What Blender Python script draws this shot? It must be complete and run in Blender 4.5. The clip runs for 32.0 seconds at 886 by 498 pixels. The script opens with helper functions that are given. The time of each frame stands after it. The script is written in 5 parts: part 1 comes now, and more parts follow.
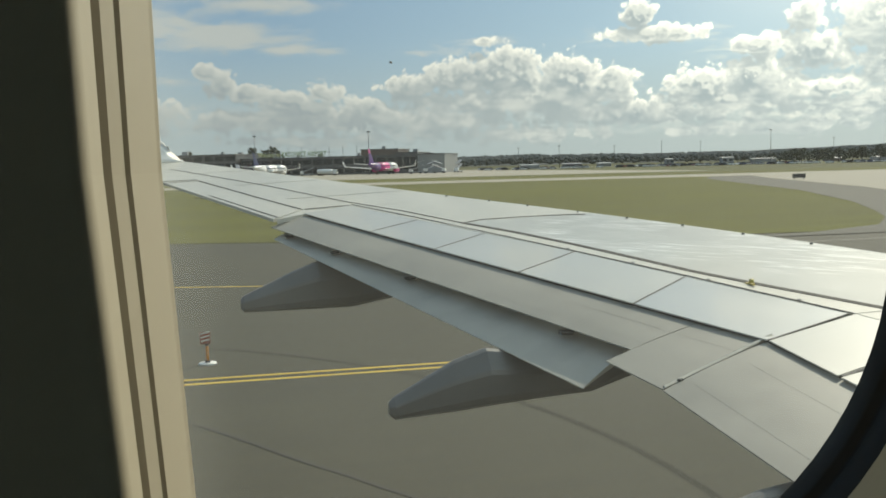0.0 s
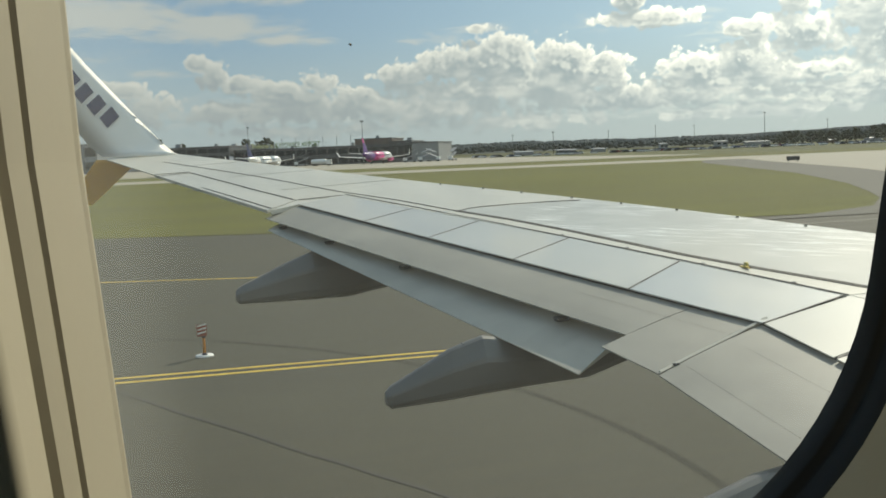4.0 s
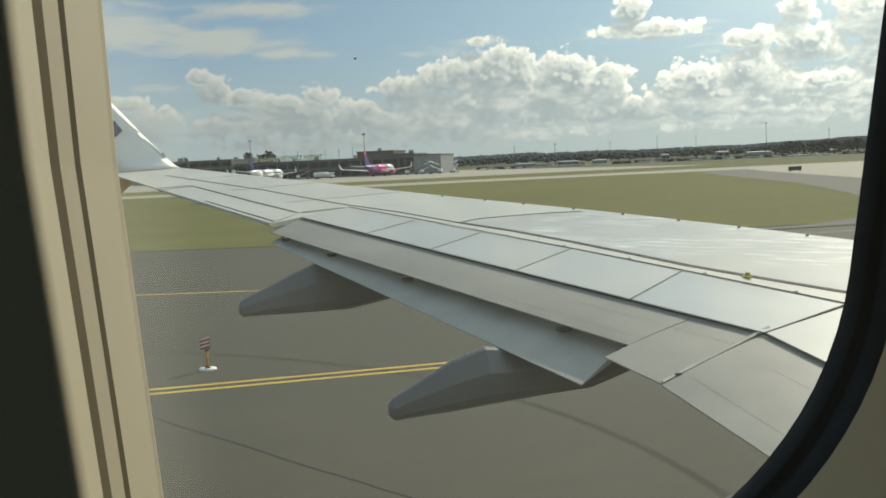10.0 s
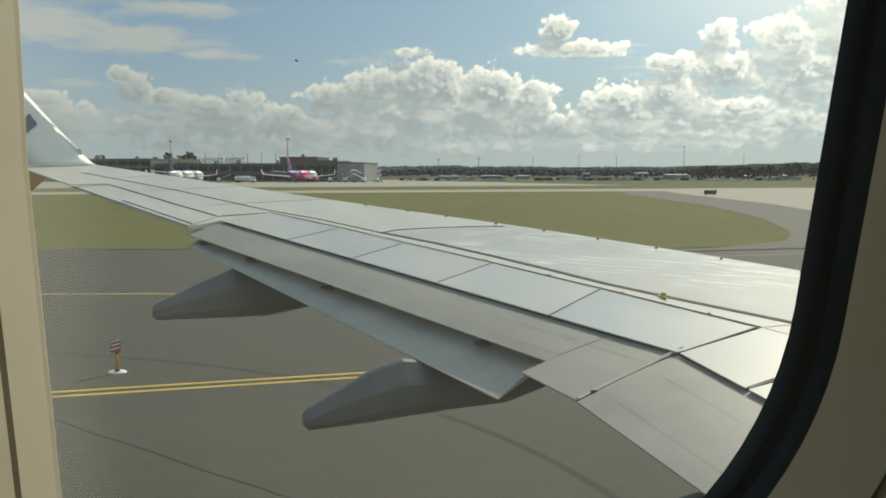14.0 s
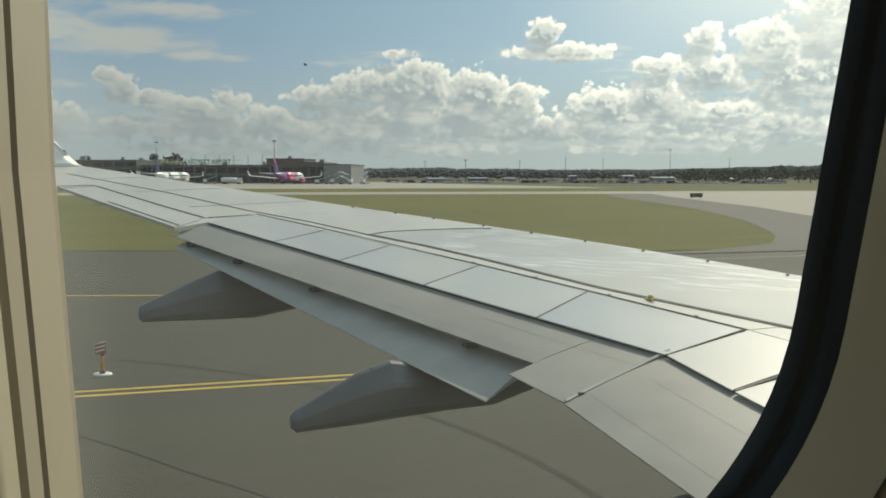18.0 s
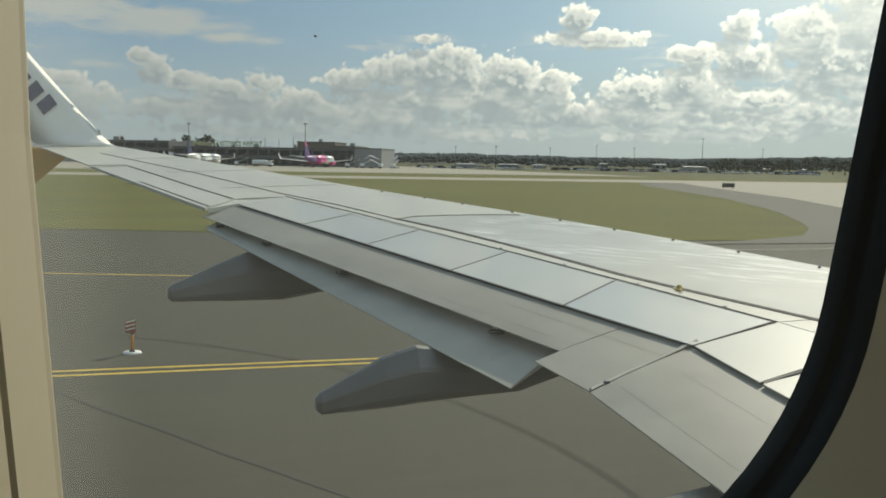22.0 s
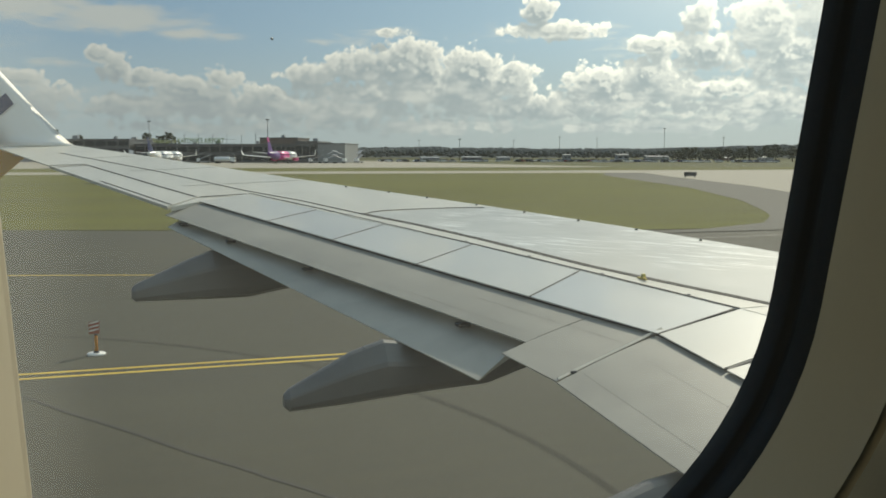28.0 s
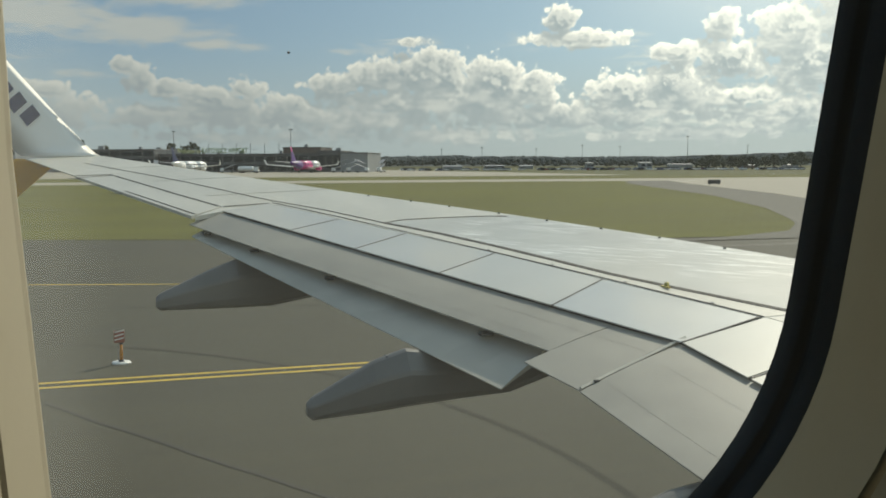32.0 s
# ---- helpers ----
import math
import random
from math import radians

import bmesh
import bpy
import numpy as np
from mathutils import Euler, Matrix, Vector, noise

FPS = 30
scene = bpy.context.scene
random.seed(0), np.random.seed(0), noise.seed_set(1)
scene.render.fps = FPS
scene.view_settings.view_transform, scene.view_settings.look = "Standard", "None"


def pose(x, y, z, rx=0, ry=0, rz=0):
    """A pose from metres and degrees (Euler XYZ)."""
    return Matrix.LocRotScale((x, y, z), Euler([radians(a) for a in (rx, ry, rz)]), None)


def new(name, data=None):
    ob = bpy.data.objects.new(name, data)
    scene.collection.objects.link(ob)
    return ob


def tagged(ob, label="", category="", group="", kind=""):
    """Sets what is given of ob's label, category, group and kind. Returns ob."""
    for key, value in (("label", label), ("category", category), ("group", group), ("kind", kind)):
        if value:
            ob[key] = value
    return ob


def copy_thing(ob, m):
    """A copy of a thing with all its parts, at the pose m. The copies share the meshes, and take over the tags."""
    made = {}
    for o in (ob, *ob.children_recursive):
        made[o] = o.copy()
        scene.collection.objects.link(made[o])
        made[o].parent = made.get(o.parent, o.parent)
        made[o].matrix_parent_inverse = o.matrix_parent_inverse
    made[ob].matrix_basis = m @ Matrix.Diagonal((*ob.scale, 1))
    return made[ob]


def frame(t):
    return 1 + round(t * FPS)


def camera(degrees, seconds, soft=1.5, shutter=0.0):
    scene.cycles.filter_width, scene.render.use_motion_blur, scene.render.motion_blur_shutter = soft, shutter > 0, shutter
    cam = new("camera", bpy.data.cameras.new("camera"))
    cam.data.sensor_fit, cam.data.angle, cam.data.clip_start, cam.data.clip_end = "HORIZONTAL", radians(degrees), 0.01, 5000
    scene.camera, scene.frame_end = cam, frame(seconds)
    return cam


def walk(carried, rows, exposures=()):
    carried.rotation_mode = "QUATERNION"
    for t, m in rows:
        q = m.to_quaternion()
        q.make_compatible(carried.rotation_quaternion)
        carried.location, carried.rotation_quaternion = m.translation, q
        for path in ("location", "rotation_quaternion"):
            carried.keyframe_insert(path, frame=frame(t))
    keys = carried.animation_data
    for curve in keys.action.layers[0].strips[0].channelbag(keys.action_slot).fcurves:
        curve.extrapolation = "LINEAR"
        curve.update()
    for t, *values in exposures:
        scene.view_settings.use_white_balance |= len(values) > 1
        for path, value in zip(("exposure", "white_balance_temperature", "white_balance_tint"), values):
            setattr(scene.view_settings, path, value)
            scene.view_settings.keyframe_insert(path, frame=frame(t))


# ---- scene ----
cam = camera(48.0, 32.0, soft=1.8)
PATH = [
    (0.0, pose(-0.0035, 1.3908, 3.9003, 85.156, 1.339, -12.894)),
    (0.5, pose(-0.0025, 1.3905, 3.8999, 85.163, 1.670, -12.663)),
    (1.0, pose(-0.0016, 1.3904, 3.8996, 85.187, 1.794, -12.605)),
    (1.5, pose(-0.0030, 1.3921, 3.9000, 85.287, 1.918, -12.703)),
    (2.0, pose(-0.0041, 1.3934, 3.9004, 85.213, 1.592, -12.610)),
    (2.5, pose(-0.0021, 1.3936, 3.8999, 85.257, 1.646, -12.744)),
    (3.0, pose(0.0000, 1.3942, 3.8994, 85.222, 1.669, -12.874)),
    (3.5, pose(0.0042, 1.3972, 3.8993, 84.924, 2.074, -12.972)),
    (4.0, pose(0.0084, 1.4002, 3.8991, 84.471, 2.273, -13.225)),
    (4.5, pose(0.0080, 1.3992, 3.8990, 84.143, 2.393, -13.450)),
    (6.5, pose(0.0074, 1.3930, 3.8984, 83.836, 2.927, -12.790)),
    (7.0, pose(0.0075, 1.3907, 3.8982, 84.095, 2.487, -12.747)),
    (7.5, pose(0.0053, 1.3926, 3.8992, 84.246, 2.120, -12.657)),
    (8.0, pose(0.0033, 1.3938, 3.9001, 84.282, 1.841, -12.683)),
    (8.5, pose(0.0035, 1.3912, 3.9003, 84.632, 2.312, -12.744)),
    (9.0, pose(0.0035, 1.3894, 3.9005, 84.945, 2.752, -12.917)),
    (9.5, pose(0.0041, 1.3850, 3.8988, 84.921, 2.953, -13.028)),
    (10.0, pose(0.0045, 1.3807, 3.8972, 85.176, 2.603, -13.113)),
    (10.5, pose(0.0015, 1.3852, 3.8992, 85.372, 2.445, -13.192)),
    (11.0, pose(-0.0017, 1.3902, 3.9012, 85.151, 1.956, -12.975)),
    (11.5, pose(0.0006, 1.3890, 3.8995, 85.191, 1.923, -13.110)),
    (12.0, pose(0.0023, 1.3886, 3.8981, 85.406, 2.275, -13.080)),
    (12.5, pose(0.0054, 1.3957, 3.8984, 85.486, 2.057, -14.012)),
    (13.0, pose(0.0083, 1.4033, 3.8988, 85.805, 0.787, -16.946)),
    (13.5, pose(0.0058, 1.4026, 3.8987, 85.328, 0.520, -17.539)),
    (14.0, pose(0.0031, 1.4018, 3.8987, 85.684, 0.089, -17.495)),
    (14.5, pose(0.0022, 1.4016, 3.8993, 85.943, 0.212, -16.870)),
    (16.5, pose(-0.0011, 1.4003, 3.9018, 85.633, -0.266, -17.273)),
    (17.0, pose(-0.0019, 1.4000, 3.9024, 85.710, -0.312, -17.272)),
    (17.5, pose(-0.0028, 1.4012, 3.9008, 85.849, -0.227, -17.223)),
    (18.0, pose(-0.0036, 1.4026, 3.8993, 85.806, -0.079, -18.250)),
    (18.5, pose(-0.0024, 1.4018, 3.8994, 86.147, -0.241, -15.844)),
    (19.0, pose(-0.0012, 1.4007, 3.8996, 85.797, -0.806, -15.910)),
    (19.5, pose(-0.0014, 1.4025, 3.8995, 85.941, -1.142, -16.684)),
    (20.0, pose(-0.0017, 1.4043, 3.8995, 85.425, -1.378, -16.606)),
    (20.5, pose(-0.0012, 1.4025, 3.8991, 85.159, -1.486, -16.499)),
    (21.0, pose(-0.0008, 1.4008, 3.8988, 85.246, -1.351, -16.533)),
    (21.5, pose(0.0019, 1.4063, 3.8979, 85.147, -1.094, -16.330)),
    (22.0, pose(0.0048, 1.4112, 3.8970, 84.961, -1.013, -16.518)),
    (22.5, pose(0.0048, 1.4112, 3.8968, 84.809, -0.670, -16.719)),
    (23.0, pose(0.0048, 1.4112, 3.8966, 84.669, -0.269, -16.853)),
    (23.5, pose(0.0047, 1.4097, 3.8966, 84.696, 0.025, -17.098)),
    (24.0, pose(0.0044, 1.4080, 3.8965, 84.670, 0.147, -17.416)),
    (24.5, pose(0.0045, 1.4088, 3.8960, 84.882, 0.080, -17.745)),
    (25.0, pose(0.0047, 1.4097, 3.8956, 84.990, 0.029, -18.039)),
    (25.5, pose(0.0046, 1.4089, 3.8960, 84.802, 0.201, -18.130)),
    (27.5, pose(0.0048, 1.4046, 3.8979, 84.710, 0.490, -18.611)),
    (28.0, pose(0.0048, 1.4039, 3.8985, 84.608, -0.044, -18.594)),
    (28.5, pose(0.0058, 1.4030, 3.8991, 84.546, -0.187, -18.763)),
    (29.0, pose(0.0062, 1.4030, 3.8999, 84.464, -0.410, -19.130)),
    (29.5, pose(0.0059, 1.4012, 3.8998, 84.548, -0.398, -18.817)),
    (30.0, pose(0.0057, 1.3995, 3.8998, 84.800, -0.149, -18.085)),
    (30.5, pose(0.0065, 1.4025, 3.8998, 84.752, 0.001, -17.692)),
    (31.0, pose(0.0074, 1.4054, 3.8998, 84.713, 0.088, -17.609)),
    (31.5, pose(0.0068, 1.4027, 3.8995, 84.925, 0.052, -17.413)),
    (32.0, pose(0.0062, 1.4001, 3.8992, 85.110, 0.205, -17.306)),
]
walk(cam, PATH, ((0.0, 0.09, 7100, 2), (11.5, 0.09, 7100, 2), (13.5, -0.03, 7100, 2), (25.0, -0.08, 7100, 2), (28.0, -0.06, 7100, 2), (32.0, -0.08, 7100, 2)))

# ---- light: late-afternoon sun ahead of the wing, broken cloud ----
SUN_AZ, SUN_EL = 45.0, 35.0
world = bpy.data.worlds.new("sky")
scene.world = world
world.use_nodes = True
wt = world.node_tree
wt.nodes.clear()


def math_node(tree, op, a, b=None, c=None, clamp=False):
    n = tree.nodes.new("ShaderNodeMath")
    n.operation, n.use_clamp = op, clamp
    for i, v in enumerate((a, b, c)):
        if v is None:
            continue
        if isinstance(v, (int, float)):
            n.inputs[i].default_value = v
        else:
            tree.links.new(v, n.inputs[i])
    return n.outputs[0]


def ramp01(tree, value, lo, hi):
    n = tree.nodes.new("ShaderNodeMapRange")
    n.interpolation_type = "SMOOTHSTEP"
    tree.links.new(value, n.inputs[0])
    n.inputs[1].default_value, n.inputs[2].default_value = lo, hi
    return n.outputs[0]


# heaps of cloud: bearing from straight abeam, height, half-widths (degrees), firmness
CLOUDS = (
    (-0.3, 5.3, 0.9, 0.75, 1.2), (0.7, 4.7, 1.1, 0.9, 1.2), (2.2, 4.1, 1.9, 0.8, 1.2), (4.4, 3.8, 1.8, 0.8, 1.1), (6.1, 4.1, 1.4, 0.9, 1.1), (8.3, 3.2, 2.4, 0.9, 1.0), (-3.0, 3.2, 2.4, 0.8, 0.8),
    (11.0, 4.5, 2.0, 0.9, 1.2), (13.6, 4.9, 2.0, 1.4, 1.4), (16.9, 5.0, 2.7, 1.9, 1.6), (20.2, 4.6, 2.4, 1.7, 1.5), (22.6, 4.2, 1.7, 1.4, 1.3), (17.0, 3.6, 7.0, 1.0, 1.2),
    (24.0, 8.0, 1.1, 1.0, 1.3), (25.0, 6.95, 3.6, 0.62, 1.2), (15.4, 6.9, 1.2, 0.35, 0.8),
    (27.4, 4.0, 2.5, 1.4, 1.3), (30.4, 4.4, 2.4, 1.5, 1.3), (29.0, 3.2, 5.0, 0.9, 1.0), (3.0, 2.7, 8.0, 0.9, 0.9), (12.0, 2.5, 8.0, 0.9, 0.9), (24.0, 2.7, 8.0, 1.0, 0.9), (37.0, 2.8, 8.0, 1.0, 0.9), (-6.0, 2.5, 7.0, 0.8, 0.8), (18.0, 1.6, 9.0, 0.6, 0.8), (6.0, 1.5, 7.0, 0.5, 0.8), (31.0, 1.6, 8.0, 0.6, 0.8), (5.6, 3.3, 2.2, 0.9, 1.2), (10.0, 2.9, 2.4, 0.8, 1.0), (-4.5, 4.0, 1.8, 0.7, 1.0),
    (30.2, 6.1, 1.8, 0.8, 1.2), (32.9, 7.5, 1.2, 1.1, 1.2), (33.6, 5.7, 2.6, 1.4, 1.2), (36.4, 6.9, 2.5, 1.9, 1.4), (39.6, 8.2, 3.2, 2.4, 1.3), (38.6, 5.2, 4.4, 2.0, 1.2), (34.0, 3.6, 5.0, 1.0, 1.0),
    (34.5, 11.2, 3.5, 1.1, 1.0), (38.0, 12.0, 5.0, 2.0, 1.1), (29.6, 10.4, 1.8, 0.6, 0.8),
    # First three: unseen heaps behind, added to brighten the winglet.
    (165.0, 24.0, 45.0, 14.0, 1.0), (-160.0, 24.0, 45.0, 14.0, 1.0), (-105.0, 20.0, 26.0, 9.0, 1.0), (-14.0, 6.0, 6.0, 3.0, 0.9), (52.0, 8.0, 9.0, 4.0, 1.0), (-30.0, 7.0, 10.0, 4.0, 1.0), (75.0, 9.0, 12.0, 4.0, 1.0),
    # High heaps out of view, added for the wing to mirror.
    (5.0, 14.5, 4.0, 1.5, 1.0), (3.4, 17.0, 1.9, 0.9, 1.8), (8.6, 16.2, 1.6, 0.7, 1.6), (12.2, 19.6, 2.3, 1.0, 1.8), (17.5, 17.5, 2.0, 0.8, 1.6), (21.5, 20.6, 2.0, 0.8, 1.8), (26.0, 22.6, 2.6, 1.0, 1.8), (28.5, 18.0, 3.0, 1.1, 1.6), (31.0, 20.0, 3.0, 1.4, 1.6), (36.0, 18.0, 3.0, 1.4, 1.6), (38.0, 23.0, 5.0, 2.0, 1.2), (8.0, 24.0, 5.0, 2.4, 1.2),
    (23.0, 26.0, 6.0, 2.5, 1.2), (-6.0, 19.0, 5.0, 2.0, 1.2), (45.0, 30.0, 14.0, 5.0, 0.9), (-20.0, 28.0, 16.0, 5.0, 0.8), (25.0, 42.0, 22.0, 7.0, 0.8),
)


# drawn-out veils, same order
VEILS = (
    (-5.0, 7.9, 6.5, 1.3, 2.2), (0.8, 7.3, 4.8, 0.95, 2.2), (4.6, 6.6, 3.0, 0.42, 1.8), (3.0, 9.0, 4.5, 0.6, 1.7), (-9.0, 9.0, 7.0, 1.6, 1.8), (-1.0, 11.2, 9.0, 1.2, 1.0),
    (15.4, 6.9, 2.0, 0.35, 0.9), (12.4, 6.4, 1.8, 0.3, 0.7), (25.0, 6.9, 4.2, 0.55, 1.1), (29.8, 6.0, 3.0, 0.7, 0.9), (5.0, 2.7, 12.0, 1.0, 0.8), (30.0, 2.8, 16.0, 1.1, 0.8), (-2.0, 4.9, 2.4, 0.25, 0.7),
    # Mostly unseen veils; the high broad ones added to whiten the wing's light.
    (12.0, 12.5, 9.0, 0.9, 0.6), (-12.0, 5.0, 8.0, 1.6, 0.8), (18.0, 15.5, 16.0, 1.2, 0.8), (18.0, 25.0, 34.0, 6.0, 0.3), (60.0, 16.0, 30.0, 5.0, 0.7), (-50.0, 20.0, 30.0, 6.0, 0.7),
)


def cloud_group(name, blobs, veil, fine=1.0):
    g = bpy.data.node_groups.new(name, "ShaderNodeTree")
    g.interface.new_socket("Place", in_out="INPUT", socket_type="NodeSocketVector")
    g.interface.new_socket("Depth", in_out="OUTPUT", socket_type="NodeSocketFloat")
    i, o = g.nodes.new("NodeGroupInput"), g.nodes.new("NodeGroupOutput")
    best = None
    for u, v, ru, rv, firm in blobs:
        m = g.nodes.new("ShaderNodeVectorMath")
        m.operation = "MULTIPLY_ADD"
        g.links.new(i.outputs[0], m.inputs[0])
        m.inputs[1].default_value, m.inputs[2].default_value = (1 / ru, 1 / rv, 0), (-u / ru, -v / rv, 0)
        ln = g.nodes.new("ShaderNodeVectorMath")
        ln.operation = "LENGTH"
        g.links.new(m.outputs[0], ln.inputs[0])
        d = math_node(g, "MULTIPLY_ADD", ln.outputs["Value"], -firm, firm)
        best = d if best is None else math_node(g, "SMOOTH_MAX", best, d, 0.25)
    if veil:
        st = g.nodes.new("ShaderNodeVectorMath")
        st.operation = "MULTIPLY"
        st.inputs[1].default_value = (0.45, 2.0, 1)
        g.links.new(i.outputs[0], st.inputs[0])
        n = g.nodes.new("ShaderNodeTexNoise")
        n.inputs["Scale"].default_value, n.inputs["Detail"].default_value = 1.0, 9.0
        n.inputs["Roughness"].default_value, n.inputs["Distortion"].default_value = 0.62, 0.5
        g.links.new(st.outputs[0], n.inputs["Vector"])
        g.links.new(math_node(g, "ADD", best, math_node(g, "MULTIPLY_ADD", n.outputs[0], 3.6, -1.9)), o.inputs[0])
        return g
    # billows: large lumps, round puffs and finer curls
    total = None
    for scale, detail, amount in ((0.45, 2.0, 0.45), (1.6, 8.0, 0.62 * fine)):
        n = g.nodes.new("ShaderNodeTexNoise")
        n.inputs["Scale"].default_value, n.inputs["Detail"].default_value = scale, detail
        n.inputs["Roughness"].default_value = 0.56
        g.links.new(i.outputs[0], n.inputs["Vector"])
        s = math_node(g, "MULTIPLY_ADD", n.outputs[0], amount * 1.6, -amount * 0.8)
        total = s if total is None else math_node(g, "ADD", total, s)
    for scale, amount in ((1.4, 0.72), (3.3, 0.40), (7.0, 0.16)):
        puff = g.nodes.new("ShaderNodeTexVoronoi")
        puff.inputs["Scale"].default_value, puff.inputs["Detail"].default_value = scale, 0.0
        puff.inputs["Roughness"].default_value = 0.6
        g.links.new(i.outputs[0], puff.inputs["Vector"])
        total = math_node(g, "ADD", total, math_node(g, "MULTIPLY_ADD", puff.outputs["Distance"], -amount * fine, 0.28 * amount * fine))
    g.links.new(math_node(g, "ADD", best, total), o.inputs[0])
    return g


coords = wt.nodes.new("ShaderNodeTexCoord")
sep = wt.nodes.new("ShaderNodeSeparateXYZ")
wt.links.new(coords.outputs["Generated"], sep.inputs[0])
bearing = math_node(wt, "MULTIPLY", math_node(wt, "ARCTAN2", sep.outputs[0], sep.outputs[1]), 57.2958)
height = math_node(wt, "MULTIPLY", math_node(wt, "ARCSINE", sep.outputs[2]), 57.2958)
comb = wt.nodes.new("ShaderNodeCombineXYZ")
wt.links.new(bearing, comb.inputs[0])
wt.links.new(height, comb.inputs[1])
heaps, veils = cloud_group("cloud_heaps", CLOUDS, False), cloud_group("cloud_veils", VEILS, True)
bodies = cloud_group("cloud_bodies", CLOUDS, False, 0.35)


def depth_at(du, dv, tree=None):
    a = wt.nodes.new("ShaderNodeVectorMath")
    a.operation = "ADD"
    wt.links.new(comb.outputs[0], a.inputs[0])
    a.inputs[1].default_value = (du, dv, 0)
    n = wt.nodes.new("ShaderNodeGroup")
    n.node_tree = tree or heaps
    wt.links.new(a.outputs[0], n.inputs[0])
    return n.outputs[0]


here, sunward = depth_at(0, 0), depth_at(0.16, 0.30)
cover = ramp01(wt, here, -0.24, 0.06)
body = depth_at(0, 0, bodies)
slope = math_node(wt, "SUBTRACT", body, depth_at(0.35, 0.85, bodies))
upper = ramp01(wt, slope, -0.25, 0.30)
relief = ramp01(wt, math_node(wt, "SUBTRACT", here, sunward), -0.12, 0.45)
thin = ramp01(wt, here, 0.70, -0.20)
lit = math_node(wt, "MULTIPLY", math_node(wt, "MULTIPLY_ADD", thin, 0.75, math_node(wt, "MULTIPLY_ADD", relief, 0.50, -0.06)), math_node(wt, "MULTIPLY_ADD", upper, 0.85, 0.15), clamp=True)
lit = math_node(wt, "MULTIPLY", lit, math_node(wt, "MULTIPLY_ADD", ramp01(wt, height, 1.6, 4.2), 0.72, 0.28))
# softer heaps of light and dark inside the cloud bodies
lump_at = wt.nodes.new("ShaderNodeVectorMath")
lump_at.operation = "MULTIPLY"
lump_at.inputs[1].default_value = (0.62, 1.25, 1)
wt.links.new(comb.outputs[0], lump_at.inputs[0])
lump = wt.nodes.new("ShaderNodeTexNoise")
lump.inputs["Scale"].default_value, lump.inputs["Detail"].default_value, lump.inputs["Roughness"].default_value = 0.8, 6.0, 0.6
wt.links.new(lump_at.outputs[0], lump.inputs["Vector"])
lit = math_node(wt, "MAXIMUM", lit, math_node(wt, "MULTIPLY", ramp01(wt, lump.outputs[0], 0.42, 0.70), 0.40))
glow = ramp01(wt, bearing, 0.0, 40.0)

sky = wt.nodes.new("ShaderNodeTexSky")
sky.sky_type, sky.sun_disc = "NISHITA", False
sky.sun_elevation, sky.sun_rotation = radians(SUN_EL), radians(SUN_AZ)
sky.dust_density, sky.air_density, sky.altitude = 0.6, 1.0, 300


def mix_col(tree, fac, a, b):
    n = tree.nodes.new("ShaderNodeMix")
    n.data_type = "RGBA"
    for sock, v in ((n.inputs[0], fac), (n.inputs[6], a), (n.inputs[7], b)):
        if isinstance(v, (int, float)):
            sock.default_value = v
        elif isinstance(v, tuple):
            sock.default_value = (*v, 1)
        else:
            tree.links.new(v, sock)
    return n.outputs[2]


bright = mix_col(wt, glow, (6.3, 6.6, 6.6), (18.0, 17.8, 16.6))
shade = mix_col(wt, glow, (3.3, 3.9, 4.4), (4.9, 5.9, 6.6))
cloud_col = mix_col(wt, lit, shade, bright)
clear = mix_col(wt, 0.7, sky.outputs[0], mix_col(wt, glow, (1.75, 3.1, 5.0), (4.4, 6.8, 9.0)))
clear = mix_col(wt, math_node(wt, "MULTIPLY", ramp01(wt, height, 7.5, 0.5), 0.75), clear, mix_col(wt, glow, (4.0, 4.9, 5.5), (5.0, 6.0, 6.5)))
veil = ramp01(wt, depth_at(0, 0, veils), -0.25, 1.30)
clear = mix_col(wt, math_node(wt, "MULTIPLY", veil, 0.9), clear, mix_col(wt, glow, (5.1, 5.5, 5.7), (11.0, 11.3, 11.0)))
blend = mix_col(wt, math_node(wt, "MULTIPLY", cover, 0.93), clear, cloud_col)
blend = mix_col(wt, math_node(wt, "MULTIPLY", ramp01(wt, height, 2.2, 0.0), 0.40), blend, mix_col(wt, glow, (3.9, 4.7, 5.2), (5.6, 6.5, 7.0)))
aureole = math_node(wt, "MULTIPLY", math_node(wt, "MULTIPLY", ramp01(wt, bearing, 20.0, 44.0), ramp01(wt, bearing, 80.0, 50.0)), math_node(wt, "MULTIPLY", ramp01(wt, height, 4.0, 12.0), 0.70))
blend = mix_col(wt, aureole, blend, (14.5, 14.8, 14.2))
bg = wt.nodes.new("ShaderNodeBackground")
bg.inputs["Strength"].default_value = 0.085
wt.links.new(blend, bg.inputs[0])
out = wt.nodes.new("ShaderNodeOutputWorld")
wt.links.new(bg.outputs[0], out.inputs[0])

sun = new("sun", bpy.data.lights.new("sun", "SUN"))
sun.data.energy, sun.data.angle, sun.data.color = 3.2, radians(0.6), (1.0, 0.935, 0.84)
sun_way = Vector((math.sin(radians(SUN_AZ)) * math.cos(radians(SUN_EL)), math.cos(radians(SUN_AZ)) * math.cos(radians(SUN_EL)), math.sin(radians(SUN_EL))))
sun.matrix_world = Matrix.Translation((20, 20, 40)) @ sun_way.to_track_quat("Z", "Y").to_matrix().to_4x4()


